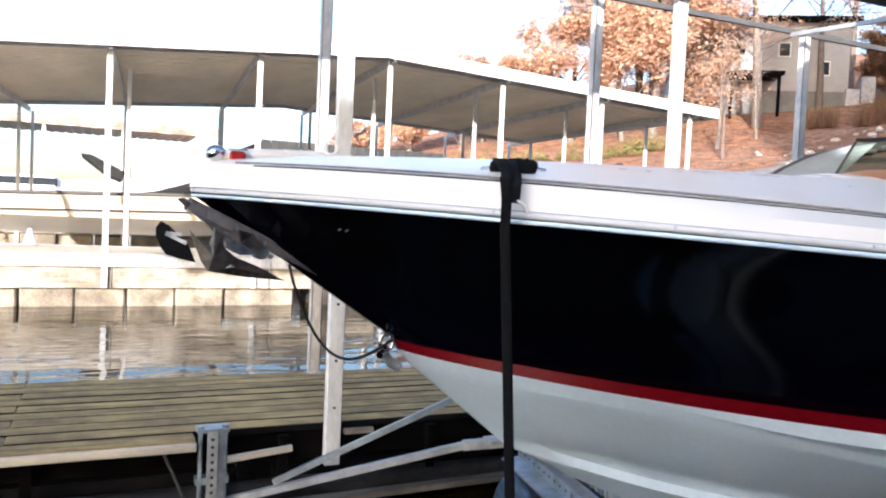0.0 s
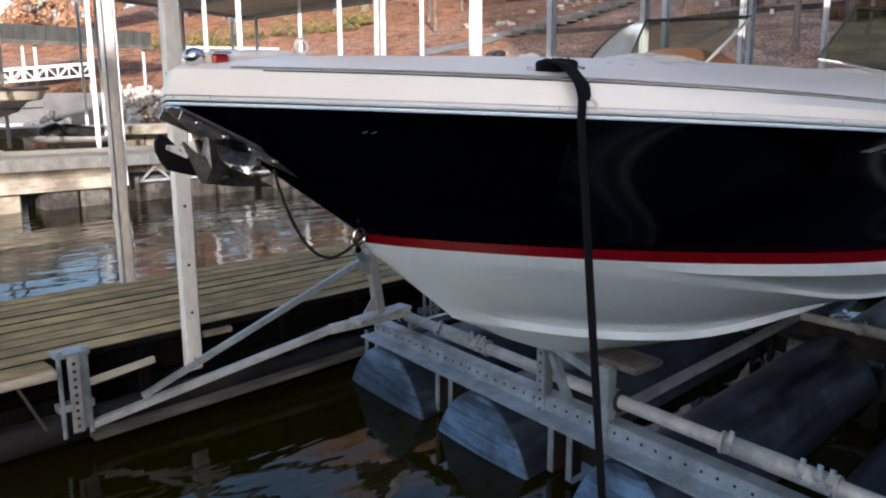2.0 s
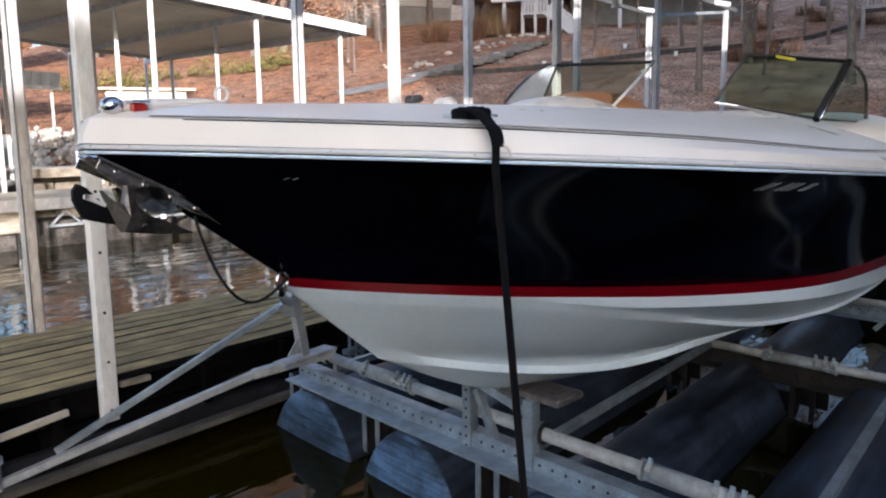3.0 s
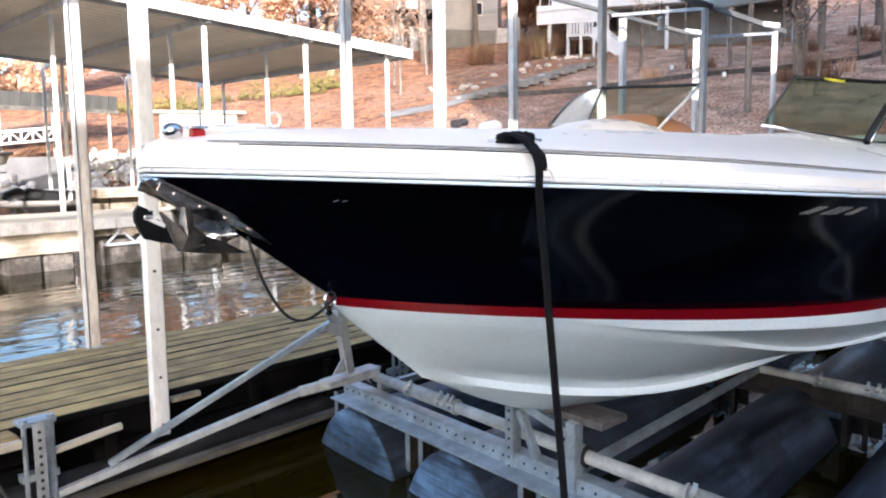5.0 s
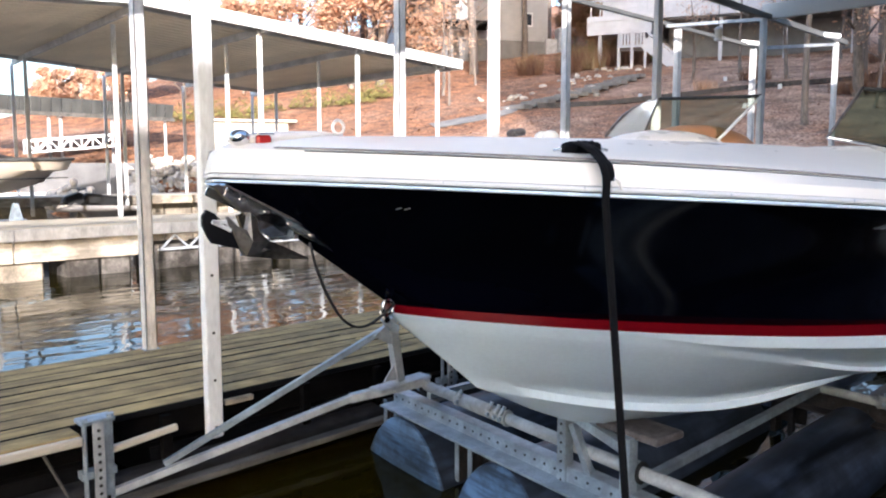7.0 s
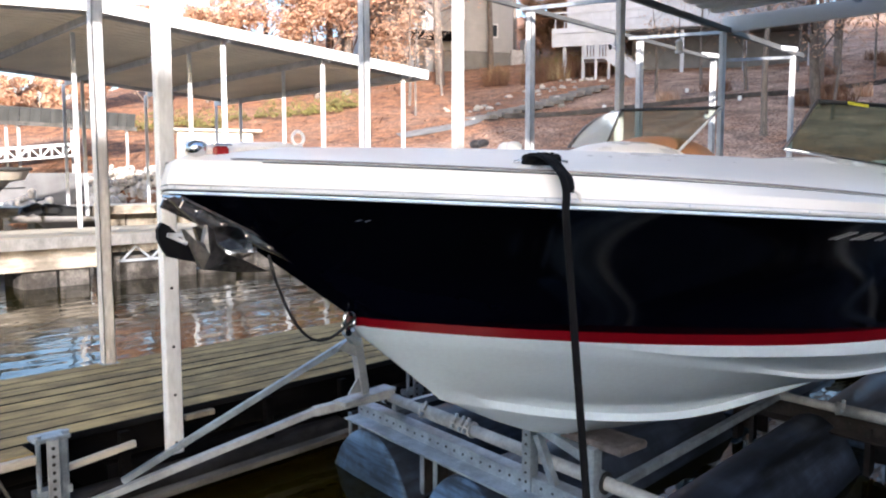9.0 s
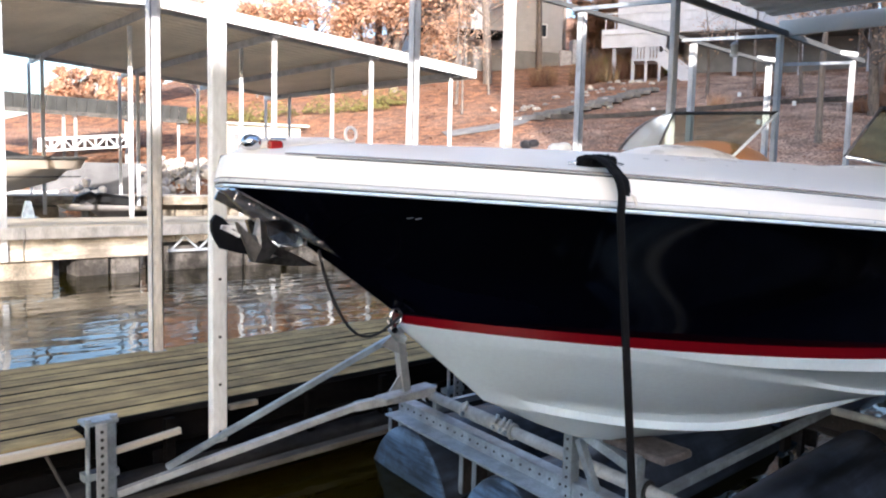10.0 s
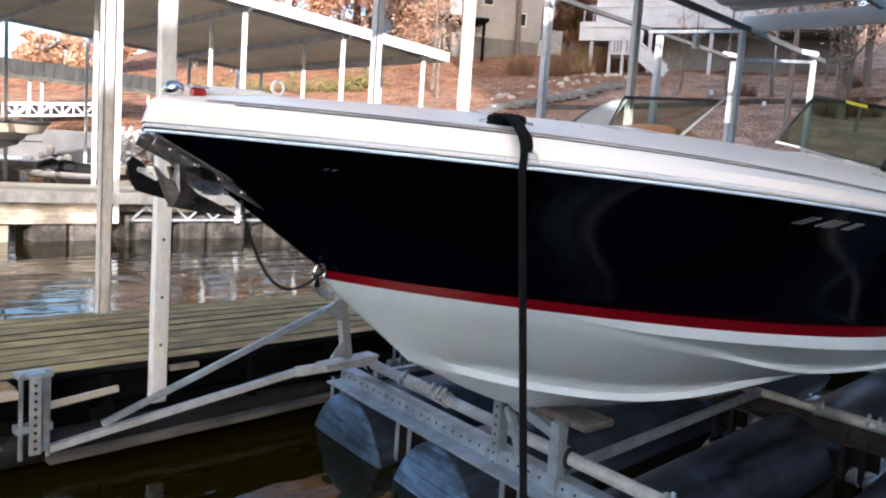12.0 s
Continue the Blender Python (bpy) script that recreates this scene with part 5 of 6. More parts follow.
for a, e in ((2.18, 2.70), (2.73, 3.20), (3.63, 4.42), (4.60, 5.10), (5.16, 5.90), (6.3, 7.1), (7.15, 7.9), (8.3, 9.1), (9.2, 10.0)):
    part("float_block", box((e - a, 0.9, 0.62), ((a + e) / 2, NY + 0.60, 0.20), bevel=0.04), M_CONCDARK if a < 8 else M_CONC, fp, "dark float block")
for k in range(7):
    # open truss bracing under the beam where the fascia is missing
    a = 3.65 + 0.5 * k
    part("brace", bar((a, NY + 0.02, 0.46), (a + 0.25, NY + 0.02, 0.68), 0.03, 0.03), M_GALVW, fp)
    part("brace", bar((a + 0.25, NY + 0.02, 0.68), (a + 0.5, NY + 0.02, 0.46), 0.03, 0.03), M_GALVW, fp)
part("lower_chord", bar((3.6, NY + 0.02, 0.45), (10.58, NY + 0.02, 0.45), 0.05, 0.04), M_GALVW, fp)
far_pier(20.3, 21.9, -14.0, 13.0, 1.14, True)
far_pier(33.0, 34.4, -20.0, 10.0, 0.95, False)

# tan boat under a black cover on its lift
tb = thing("motorboat", "tan motorboat with a black canvas cover on a lift", "boat", at=(0, 17.2, 1.2))


def simple_hull(xb, length, yc, beam, zs, zk):
    side = []
    for k in range(20):
        s = length * (k / 19) ** 1.3
        u = max(0, 1 - s / (length * 0.5))
        h = beam / 2 * (1 - u ** 2.4) ** (1 / 2.4)
        hc = beam / 2 * 0.82 * (1 - u ** 1.7) ** (1 / 1.7)
        x = xb - s
        side.append([(x, h, zs - 0.03 * s), (x - 0.12, h * 0.94, zs - 0.22 - 0.02 * s), (x - 0.35 * u, hc, zk + 0.35 + 0.4 * u ** 2), (x - 0.6 * u, 0, zk + 0.5 * u ** 2)])
    b = sheet([[(p[0], yc - p[1], p[2]) for p in r] for r in side])
    sheet([[(p[0], yc + p[1], p[2]) for p in r] for r in side], bm=b)
    return b, side


hb, sd = simple_hull(3.85, 7.2, 17.3, 2.4, 2.02, 1.05)
smooth_by_angle(part("hull", hb, M_TANHULL, tb, "tan hull"), 35)
part("rub_rail", tube([(r[0][0], 17.3 - r[0][1] - 0.01, r[0][2] + 0.0) for r in sd], 0.035, 8), M_DARKBEAM, tb, smooth=True)
part("hull_stripe", tube([(r[1][0], 17.3 - r[1][1] * 0.97 - 0.01, r[1][2] - 0.16) for r in sd], 0.014, 6), M_BLACK, tb)
cov = sheet([[(r[0][0] - 0.05, 17.3 + w * r[0][1], r[0][2] + 0.03 + (0.50 * (1 - abs(w)) ** 0.7 * max(0, 1 - abs(r[0][0] - 1.25) / 1.5))) for w in (-1, -0.6, -0.2, 0.2, 0.6, 1)] for r in sd if r[0][0] > -0.6])
smooth_by_angle(part("cover", cov, M_COVER, tb, "black canvas cover"), 40)
part("deck", sheet([[(r[0][0] - 0.03, 17.3 + w * r[0][1], r[0][2] + 0.01) for w in (-1, 0, 1)] for r in sd]), M_TANHULL, tb)
part("windscreen_cover", prism([(-1.55, 2.62), (-1.35, 2.60), (-0.75, 2.30), (-0.80, 2.14), (-1.05, 2.24)], 16.2, 18.2, "y"), M_COVER, tb, "black folded canvas top")
tl = thing("boat_lift", "pale lift beams and tanks under the tan boat", "boat lift", at=(0, 17, 0.6))
for y in (16.1, 18.4):
    part("tank", tube([(-3.5, y, 0.45), (3.2, y, 0.45)], 0.30, 12), M_FASCIA, tl, smooth=True)
for x in (-2.4, 0.2, 2.5):
    part("bunk_post", prism([(x - 0.16, 0.65), (x + 0.16, 0.65), (x + 0.04, 1.15), (x - 0.04, 1.15)], 16.5, 16.6, "y"), M_GALV, tl)
    part("beam", bar((x, 15.9, 0.70), (x, 18.6, 0.70), 0.1, 0.1), M_GALVW, tl)

# jet ski on its float
js = thing("jet_ski", "black and grey jet ski parked on a float", "jet ski", at=(4.4, 18.9, 0.5))
jb, jd = simple_hull(4.2, 2.6, 0, 1.0, 1.45, 0.95)
for v in jb.verts:
    v.co = Vector((7.9 - v.co.x, 18.9 + v.co.y, v.co.z - 0.25))
bmesh.ops.recalc_face_normals(jb, faces=jb.faces)
part("hull", jb, M_GREYRAIL, js, smooth=True)
part("seat", box((1.1, 0.42, 0.40), (5.2, 18.9, 1.30), (0, 8, 0), 0.10), M_BLACK, js)
part("cowl", box((0.7, 0.5, 0.45), (4.35, 18.9, 1.30), (0, -20, 0), 0.12), M_BLACK, js)
part("handlebar", tube([(4.6, 18.55, 1.70), (4.5, 18.9, 1.65), (4.6, 19.25, 1.70)], 0.03, 8), M_BLACK, js)
part("float", box((3.2, 1.7, 0.5), (4.3, 18.9, 0.45), bevel=0.06), M_SEAWALL, js)
js.scale = (0.72, 0.72, 0.72)

# gangway, far dock roofs, shed and rocks at the shore
gang = thing("gangway", "white trussed gangway down to the docks", "gangway", at=(9.6, 32, 2.3))
A, B = Vector((7.3, 32.6, 2.48)), Vector((10.6, 32.3, 2.82))
for s in (0, 1.2):
    off = Vector((0.35 * s, 0.94 * s, 0))
    part("chord", bar(A + off, B + off, 0.07, 0.07), M_FASCIA, gang)
    part("chord", bar(A + off + Vector((0, 0, 0.47)), B + off + Vector((0, 0, 0.47)), 0.06, 0.06), M_FASCIA, gang)
    for k in range(8):
        p, q = A.lerp(B, k / 8) + off, A.lerp(B, (k + 1) / 8) + off
        up = Vector((0, 0, 0.47))
        part("web_bar", bar(p, q + up, 0.035, 0.035) if k % 2 else bar(p + up, q, 0.035, 0.035), M_FASCIA, gang)
        part("upright", bar(p, p + up, 0.035, 0.035, up=(1, 0, 0)), M_FASCIA, gang)
part("tread", bar(A + Vector((0.2, 0.56, 0)), B + Vector((0.2, 0.56, 0)), 1.15, 0.06), M_PLANKB, gang)

fr = thing("dock_roof", "dark edged flat dock roof farther out", "roof", kind="structure", at=(8, 36, 4.4))
part("roof_sheet", ribbed(5.0, 13.5, 33.0, 41.0, lambda x, y: 4.60, along="x", pitch=0.4), M_DARKROOF, fr)
for k in range(22):
    part("roof_panel", box((0.37, 0.05, 0.62), (5.2 + 0.386 * k, 33.0, 4.38), (14, 0, 0), 0.01), M_DARKROOF, fr)
part("fascia", bar((5.0, 32.90, 4.03), (13.5, 32.90, 4.03), 0.06, 0.16), M_GREYBOARD, fr)
for x in (5.92, 8.42, 8.87, 10.9, 13.2):
    square_post(x, 33.2, 0.6, 4.6, 0.10, M_GREYPOST, label="thin steel post of a dock farther out")
fr2 = thing("dock_roof", "pale flat dock roof far out on the lake", "roof", kind="structure", at=(-6, 44, 5))
part("roof_sheet", ribbed(-26, 4.2, 40, 52, lambda x, y: 5.55 + 0.02 * (y - 40), along="x", pitch=0.5), M_FASCIA, fr2)
part("fascia", bar((-26, 39.98, 5.4), (4.2, 39.98, 5.4), 0.05, 0.40), M_PALEWOOD, fr2)
for k in range(9):
    square_post(-24 + 3.4 * k, 40.2, 0.4, 5.4, 0.16, M_POST, label="white steel post of a far dock")
ob = thing("motorboat", "white cabin boat moored at a far dock", "boat", at=(-6, 37, 0.5))
hb2, sd2 = simple_hull(0.5, 9.0, 37.0, 3.0, 2.1, 0.0)
smooth_by_angle(part("hull", hb2, M_FASCIA, ob), 35)
part("cabin", box((3.6, 2.0, 0.9), (-4.5, 37.0, 2.3), bevel=0.2), M_FASCIA, ob)
part("cabin_window", box((3.0, 2.02, 0.35), (-4.3, 37.0, 2.45), bevel=0.05), M_WINDOW, ob)

shed = thing("shed", "small white board shed with a flat cream roof", "shed", at=(15.4, 29.6, 2))
part("wall", box((3.0, 2.2, 2.1), (15.4, 29.8, 2.75), (0, 0, -27), 0.02), M_SHED, shed)
part("roof", box((3.7, 2.7, 0.10), (15.4, 29.8, 3.86), (0, 0, -27), 0.01), M_SHED, shed)
part("door", box((0.9, 0.05, 1.7), (14.2, 29.15, 2.6), (0, 0, -27), 0.01), M_STUCCO, shed)
part("foundation", box((3.2, 2.4, 1.6), (15.4, 29.8, 1.1), (0, 0, -27)), M_STUCCO, shed)
tagged(link("seawall", bar((7.5, 33.8, 0.9), (24.5, 22.5, 1.0), 0.5, 2.4), M_SEAWALL), "grey concrete seawall at the shore", "seawall", kind="structure")

rock_bm = bmesh.new()
bmesh.ops.create_icosphere(rock_bm, subdivisions=2, radius=1)
for v in rock_bm.verts:
    v.co *= 1 + 0.35 * noise.noise(v.co * 1.7)
rock_me = bpy.data.meshes.new("rock")
rock_bm.to_mesh(rock_me)
rock_bm.free()
rock_me.materials.append(M_ROCK)
rng = random.Random(11)
for k in range(200):
    t = rng.random() if k < 80 else rng.uniform(0.28, 0.52)
    r = rng.uniform(0.15, 0.42)
    p = Vector((8.0, 31.5, 0)).lerp(Vector((17.5, 25.6, 0)), t) + Vector((rng.uniform(-0.8, 0.8), rng.uniform(-0.8, 0.8), 0))
    rk = new("rock", rock_me)
    up = rng.random() ** 2 * 0.9 if k < 80 else rng.uniform(0.6, 2.1)
    if k >= 80:
        r *= 0.50
        p += Vector((0.55, 0.95, 0)) * (up - 0.6)
    rk.location = (p.x, p.y, 0.60 + 0.85 * up)
    rk.scale = (r, r * rng.uniform(0.7, 1.2), r * rng.uniform(0.6, 0.9))
    rk.rotation_euler = (rng.random() * 6, rng.random() * 6, rng.random() * 6)
    tagged(rk, "pale boulder of the shore bank", "rock", "shore rocks")


# ---- hillside: houses, stairs, walls, trees ----
def on_hill(x, y, dz=0.0):
    return Vector((x, y, hill_height(x, y) + dz))


def oriented(cx, cy, z, turn):
    return pose(cx, cy, z, 0, 0, turn)


def placed_box(m, size, at, bevel=0.0, bm=None):
    bm = bm or bmesh.new()
    mm = m @ Matrix.Translation(at) @ Matrix.Diagonal((*size, 1))
    r = bmesh.ops.create_cube(bm, size=1, matrix=mm)
    return bm


HM = oriented(50.5, 47.5, 9.0, -32)
house = thing("house", "grey sided lake house on a tall block foundation", "house", at=(50.5, 47.5, 9))
part("foundation", placed_box(HM, (12.0, 9, 5.8), (-2.6, 0, 0.9)), M_STUCCO, house, "grey block foundation")
part("wall", placed_box(HM, (12.4, 9.2, 5.3), (-2.6, 0, 6.4)), M_SIDING, house, "pale grey siding")
for k in range(16):
    part("siding_board", placed_box(HM, (12.5, 0.05, 0.03), (-2.6, -4.63, 4.0 + 0.32 * k)), M_SIDING, house)
part("roof", placed_box(HM, (13.6, 10.6, 0.35), (-2.6, 0, 9.2)), M_OLDWOOD, house)
for x, z in ((1.75, 5.5), (-4.5, 6.9), (-1.2, 6.9)):
    w = part("window", placed_box(HM, (0.75, 0.06, 0.95), (x, -4.66, z)), M_WINDOW, house, "small dark window")
    part("window_frame", placed_box(HM, (0.95, 0.04, 1.15), (x, -4.64, z)), M_FASCIA, w)
for k in range(2):
    part("air_conditioner", placed_box(HM, (1.0, 0.9, 1.3 + 0.9 * k), (3.9 + 1.1 * k, -4.4, 3.3 + 0.5 * k)), M_BEAM, house, "grey air conditioning unit")
part("balcony", placed_box(HM, (7.5, 3.0, 0.25), (-5.6, -6.0, 4.6)), M_OLDWOOD, house)
for k in range(3):
    part("balcony_post", placed_box(HM, (0.2, 0.2, 4.2), (-9.0 + 3.4 * k, -7.3, 2.4)), M_OLDWOOD, house)

DM = oriented(50.5, 27.5, 8.5, -64)
house2 = thing("house", "white deck house raised on posts above the slope", "house", at=(50.5, 27.5, 8.5))
part("wall", placed_box(DM, (16, 8, 5.9), (1.5, 1.0, 6.75)), M_HOUSEWHITE, house2, "white boarded wall")
part("deck_floor", placed_box(DM, (17.5, 10.5, 0.34), (1.5, 0.2, 3.58)), M_HOUSEWHITE, house2)
part("deck_joist", placed_box(DM, (12.8, 10.0, 0.12), (3.8, 0.2, 3.34)), M_DARKBEAM, house2, "dark slab under the deck")
part("deck_skirt", placed_box(DM, (4.3, 0.12, 0.95), (-5.1, -4.9, 3.0)), M_HOUSEWHITE, house2, "white boarded skirt below the deck")
for k in range(9):
    part("wall_board", placed_box(DM, (16.05, 0.04, 0.03), (1.5, -3.02, 4.1 + 0.5 * k)), M_HOUSEWHITE, house2)
part("foundation", placed_box(DM, (12.5, 6.0, 4.7), (4.25, 1.0, 0.93)), M_STUCCO, house2, "shaded foundation wall under the deck")
for k in range(5):
    part("deck_post", placed_box(DM, (0.24, 0.24, 4.6), (-6.4 + 3.9 * k, -4.6, 1.1)), M_HOUSEWHITE, house2)
for k in range(28):
    part("baluster", placed_box(DM, (0.07, 0.05, 1.0), (-7.0 + 0.62 * k, -5.0, 4.25)), M_HOUSEWHITE, house2)
part("handrail", placed_box(DM, (17.5, 0.10, 0.10), (1.5, -5.0, 4.8)), M_HOUSEWHITE, house2)

SM = oriented(43.4, 28.6, 8.55, -60)
stairs = thing("staircase", "white wooden landing and stair down the slope", "staircase", at=(43.4, 28.6, 8.55))
part("landing", placed_box(SM, (1.9, 1.6, 0.14), (0, 0, 1.35)), M_HOUSEWHITE, stairs)
for x in (-0.85, 0.0, 0.85):
    for y in (-0.7, 0.7):
        part("landing_post", placed_box(SM, (0.14, 0.14, 3.6 if x < 0.5 else 2.6), (x, y, 0.55)), M_HOUSEWHITE, stairs)
for k in range(9):
    part("baluster", placed_box(SM, (0.13, 0.04, 1.0), (-0.85 + 0.2 * k, -0.75, 1.9)), M_HOUSEWHITE, stairs)
part("handrail", placed_box(SM, (1.9, 0.1, 0.1), (0, -0.75, 2.42)), M_HOUSEWHITE, stairs)
for k in range(7):
    part("tread", placed_box(SM, (0.28, 1.3, 0.06), (1.1 + 0.27 * k, 0, 1.25 - 0.24 * k)), M_HOUSEWHITE, stairs)
    part("baluster", placed_box(SM, (0.10, 0.04, 0.95), (1.1 + 0.27 * k, -0.70, 1.7 - 0.24 * k)), M_HOUSEWHITE, stairs)
part("stringer", bar(SM @ Vector((0.80, -0.72, 1.62)), SM @ Vector((2.75, -0.72, 0.10)), 0.06, 0.85), M_HOUSEWHITE, stairs)
b = bar(SM @ Vector((0.95, -0.70, 2.25)), SM @ Vector((2.9, -0.70, 0.62)), 0.07, 0.12)
part("handrail", b, M_HOUSEWHITE, stairs)

QM = oriented(43.7, 7.1, 6.85, -80)
deck = thing("staircase", "dim grey wooden deck stair in two flights on the slope", "staircase", at=(43.7, 7.1, 6.85))
part("landing", placed_box(QM, (2.1, 1.6, 0.16), (-0.85, 0, 1.2)), M_GREYRAIL, deck)
part("landing", placed_box(QM, (3.0, 1.6, 0.16), (1.75, 0, 0.5)), M_GREYRAIL, deck)
for x, z in ((-1.8, 1.2), (0.1, 1.2), (0.7, 0.5), (3.0, 0.5)):
    for y in (-0.7, 0.7):
        part("landing_post", placed_box(QM, (0.16, 0.16, z + 1.3), (x, y, z / 2 - 0.65)), M_GREYRAIL, deck)
for k in range(12):
    part("baluster", placed_box(QM, (0.08, 0.04, 0.95), (-1.8 + 0.17 * k, -0.75, 1.75)), M_GREYRAIL, deck)
for k in range(14):
    part("baluster", placed_box(QM, (0.08, 0.04, 0.95), (0.65 + 0.18 * k, -0.75, 1.05)), M_GREYRAIL, deck)
part("handrail", placed_box(QM, (2.1, 0.12, 0.1), (-0.85, -0.75, 2.25)), M_GREYRAIL, deck)
part("handrail", placed_box(QM, (2.4, 0.12, 0.1), (1.9, -0.75, 1.55)), M_GREYRAIL, deck)
part("handrail", bar(QM @ Vector((0.1, -0.75, 2.25)), QM @ Vector((0.75, -0.75, 1.55)), 0.1, 0.12), M_GREYRAIL, deck)
for k in range(8):
    part("tread", placed_box(QM, (0.9, 0.28, 0.07), (2.0 + 0.14 * k, 0.9 + 0.2 * k, 1.6 + 0.24 * k)), M_GREYRAIL, deck)
part("handrail", bar(QM @ Vector((1.5, 0.8, 2.4)), QM @ Vector((2.6, 2.4, 4.2)), 0.1, 0.35), M_GREYRAIL, deck)

rw = thing("retaining_wall", "low dark timber retaining wall across the slope", "retaining wall", kind="structure", at=(34, 18, 5))
RW = [(27.9, 24.1), (29.6, 21.8), (31.6, 19.1), (34.5, 15.9), (38.4, 13.2), (43.2, 11.3), (50, 9.5)]
for (xa, ya), (xb, yb) in zip(RW, RW[1:]):
    part("sleeper", bar(on_hill(xa, ya, 0.10), on_hill(xb, yb, 0.10), 0.25, 0.24), M_STONE, rw)
PATHWAY = [(22.2, 25.6), (23.6, 24.9), (25.0, 24.6), (26.4, 24.8), (27.4, 25.2)]
rows = [[on_hill(x + 0.5 * s, y + 0.75 * s, 0.04) for s in (-0.9, -0.3, 0.3, 0.9)] for x, y in PATHWAY]
tagged(link("path", sheet(rows, thick=0.02), M_PATH), "grey gravel path climbing the slope", "path", kind="structure")
for k in range(12):
    t = k / 11
    p = Vector((27.4, 25.2)).lerp(Vector((37.8, 25.3)), t)
    st = on_hill(p.x, p.y, 0.05)
    tagged(link("garden_step", box((0.55, 2.2, 0.22), st, (0, 0, -12), 0.02), M_PATH), "grey gravel garden step set in the slope", "step", "garden steps")
for x, y, c in ((34.4, 15.1, M_FASCIA), (29.5, 14.5, M_FASCIA), (37, 19, M_FASCIA), (32.4, 21.2, M_FASCIA)):
    b = box((0.17, 0.17, 0.22), on_hill(x, y, 0.10), (0, 0, 20), 0.015)
    tagged(link("marker_box", b, c), "small white box standing in the leaves", "box")


def tree(x, y, h, r, seed, crown=900, spread=1.0, leaf=M_LEAF, low=0.35, size=0.16, label="autumn oak with thin rust brown leaves"):
    rng = random.Random(seed)
    base = on_hill(x, y, -0.2)
    t = thing("tree", label, "tree", "hillside trees", at=base)
    b = bmesh.new()
    lean = Vector((rng.uniform(-0.06, 0.06), rng.uniform(-0.06, 0.06), 1))
    pts = [base + lean * h * f + Vector((0.12 * math.sin(f * 5 + seed), 0.12 * math.cos(f * 4 + seed), 0)) for f in (0, 0.03, 0.15, 0.35, 0.6, 0.8, 1)]
    tube(pts, [r * 1.35, r * 1.05, r * 0.95, r * 0.8, r * 0.55, r * 0.3, r * 0.08], 9, bm=b)
    ends = []
    for k in range(13):
        f = low + (0.95 - low) * (k + rng.random()) / 13
        p = base + lean * h * f
        a = rng.random() * math.tau
        ln = h * (0.40 - 0.24 * f) * spread * rng.uniform(0.7, 1.2)
        d = Vector((math.cos(a), math.sin(a), rng.uniform(0.15, 1.3))).normalized()
        m1 = p + d * ln * 0.5 + Vector((0, 0, 0.06 * ln))
        e = p + d * ln + Vector((0, 0, 0.14 * ln))
        tube([p, m1, e], [r * 0.36 * (1.1 - f), r * 0.22 * (1.1 - f), r * 0.05], 6, bm=b)
        ends += [m1, e]
        for j in range(6):
            a2 = rng.random() * math.tau
            d2 = (d + Vector((math.cos(a2), math.sin(a2), rng.uniform(-0.2, 0.6))) * 0.9).normalized()
            s = m1.lerp(e, rng.random())
            e2 = s + d2 * ln * rng.uniform(0.3, 0.55)
            tube([s, e2], [r * 0.10, r * 0.03], 4, bm=b)
            ends += [e2, s.lerp(e2, 0.6)]
            for q in range(3):
                d3 = (d2 + Vector((rng.gauss(0, 0.7), rng.gauss(0, 0.7), rng.uniform(-0.2, 0.7)))).normalized()
                s3 = s.lerp(e2, rng.uniform(0.3, 1.0))
                e3 = s3 + d3 * ln * rng.uniform(0.15, 0.3)
                tube([s3, e3], [r * 0.035, r * 0.012], 3, bm=b, caps=False)
                ends.append(e3)
    part("trunk", b, M_BARK, t, "grey bark trunk and bare limbs", smooth=True)
    V, Fc = [], []
    crown = int(crown * 7.5)
    size *= 0.60
    for k in range(crown):
        c = rng.choice(ends) + Vector((rng.gauss(0, 1), rng.gauss(0, 1), rng.gauss(0, 0.8))) * (0.045 * h)
        u = Vector((rng.gauss(0, 1), rng.gauss(0, 1), rng.gauss(0, 1))).normalized()
        w = u.orthogonal().normalized()
        sz = size * rng.uniform(0.6, 1.4)
        i = len(V)
        V += [c - u * sz, c + w * sz * 0.55, c + u * sz, c - w * sz * 0.55]
        Fc.append((i, i + 1, i + 2, i + 3))
    if crown:
        me = bpy.data.meshes.new("crown")
        me.from_pydata(V, [], Fc)
        me.materials.append(leaf)
        cr = new("crown", me)
        cr.parent = t
        cr.matrix_parent_inverse = Matrix.Translation(t.location).inverted()
        cr["label"] = "sparse rust and orange leaves"
    return t


tree(40.1, 39.9, 15, 0.34, 1, 2600, 1.3, low=0.30)
tree(48.7, 42.3, 15, 0.26, 2, 1600, 1.0)
tree(33.6, 11.6, 9, 0.22, 3, 700, 1.2, low=0.22)
tree(27.3, 11.3, 8.5, 0.13, 4, 250, 0.9, low=0.45)
tree(46.8, 14.4, 12, 0.22, 5, 500)
tree(33.0, 42.0, 14, 0.30, 6, 3200, 1.5, low=0.25, size=0.25)
tree(29.0, 46.0, 9.5, 0.26, 7, 2400, 1.4, low=0.15, size=0.25)
tree(25.0, 52.0, 5.5, 0.20, 8, 2000, 1.5, low=0.1, size=0.25)
tree(37.0, 49.0, 17, 0.34, 9, 3000, 1.4, size=0.25)
tree(44.0, 56.0, 19, 0.30, 10, 3000, 1.4)
tree(31.0, 43.0, 8, 0.20, 21, 2400, 1.5, low=0.12, size=0.22)
tree(34.2, 43.8, 10, 0.22, 22, 2400, 1.4, low=0.12, size=0.22)
tree(37.8, 45.2, 12, 0.24, 23, 2400, 1.4, low=0.12, size=0.22)
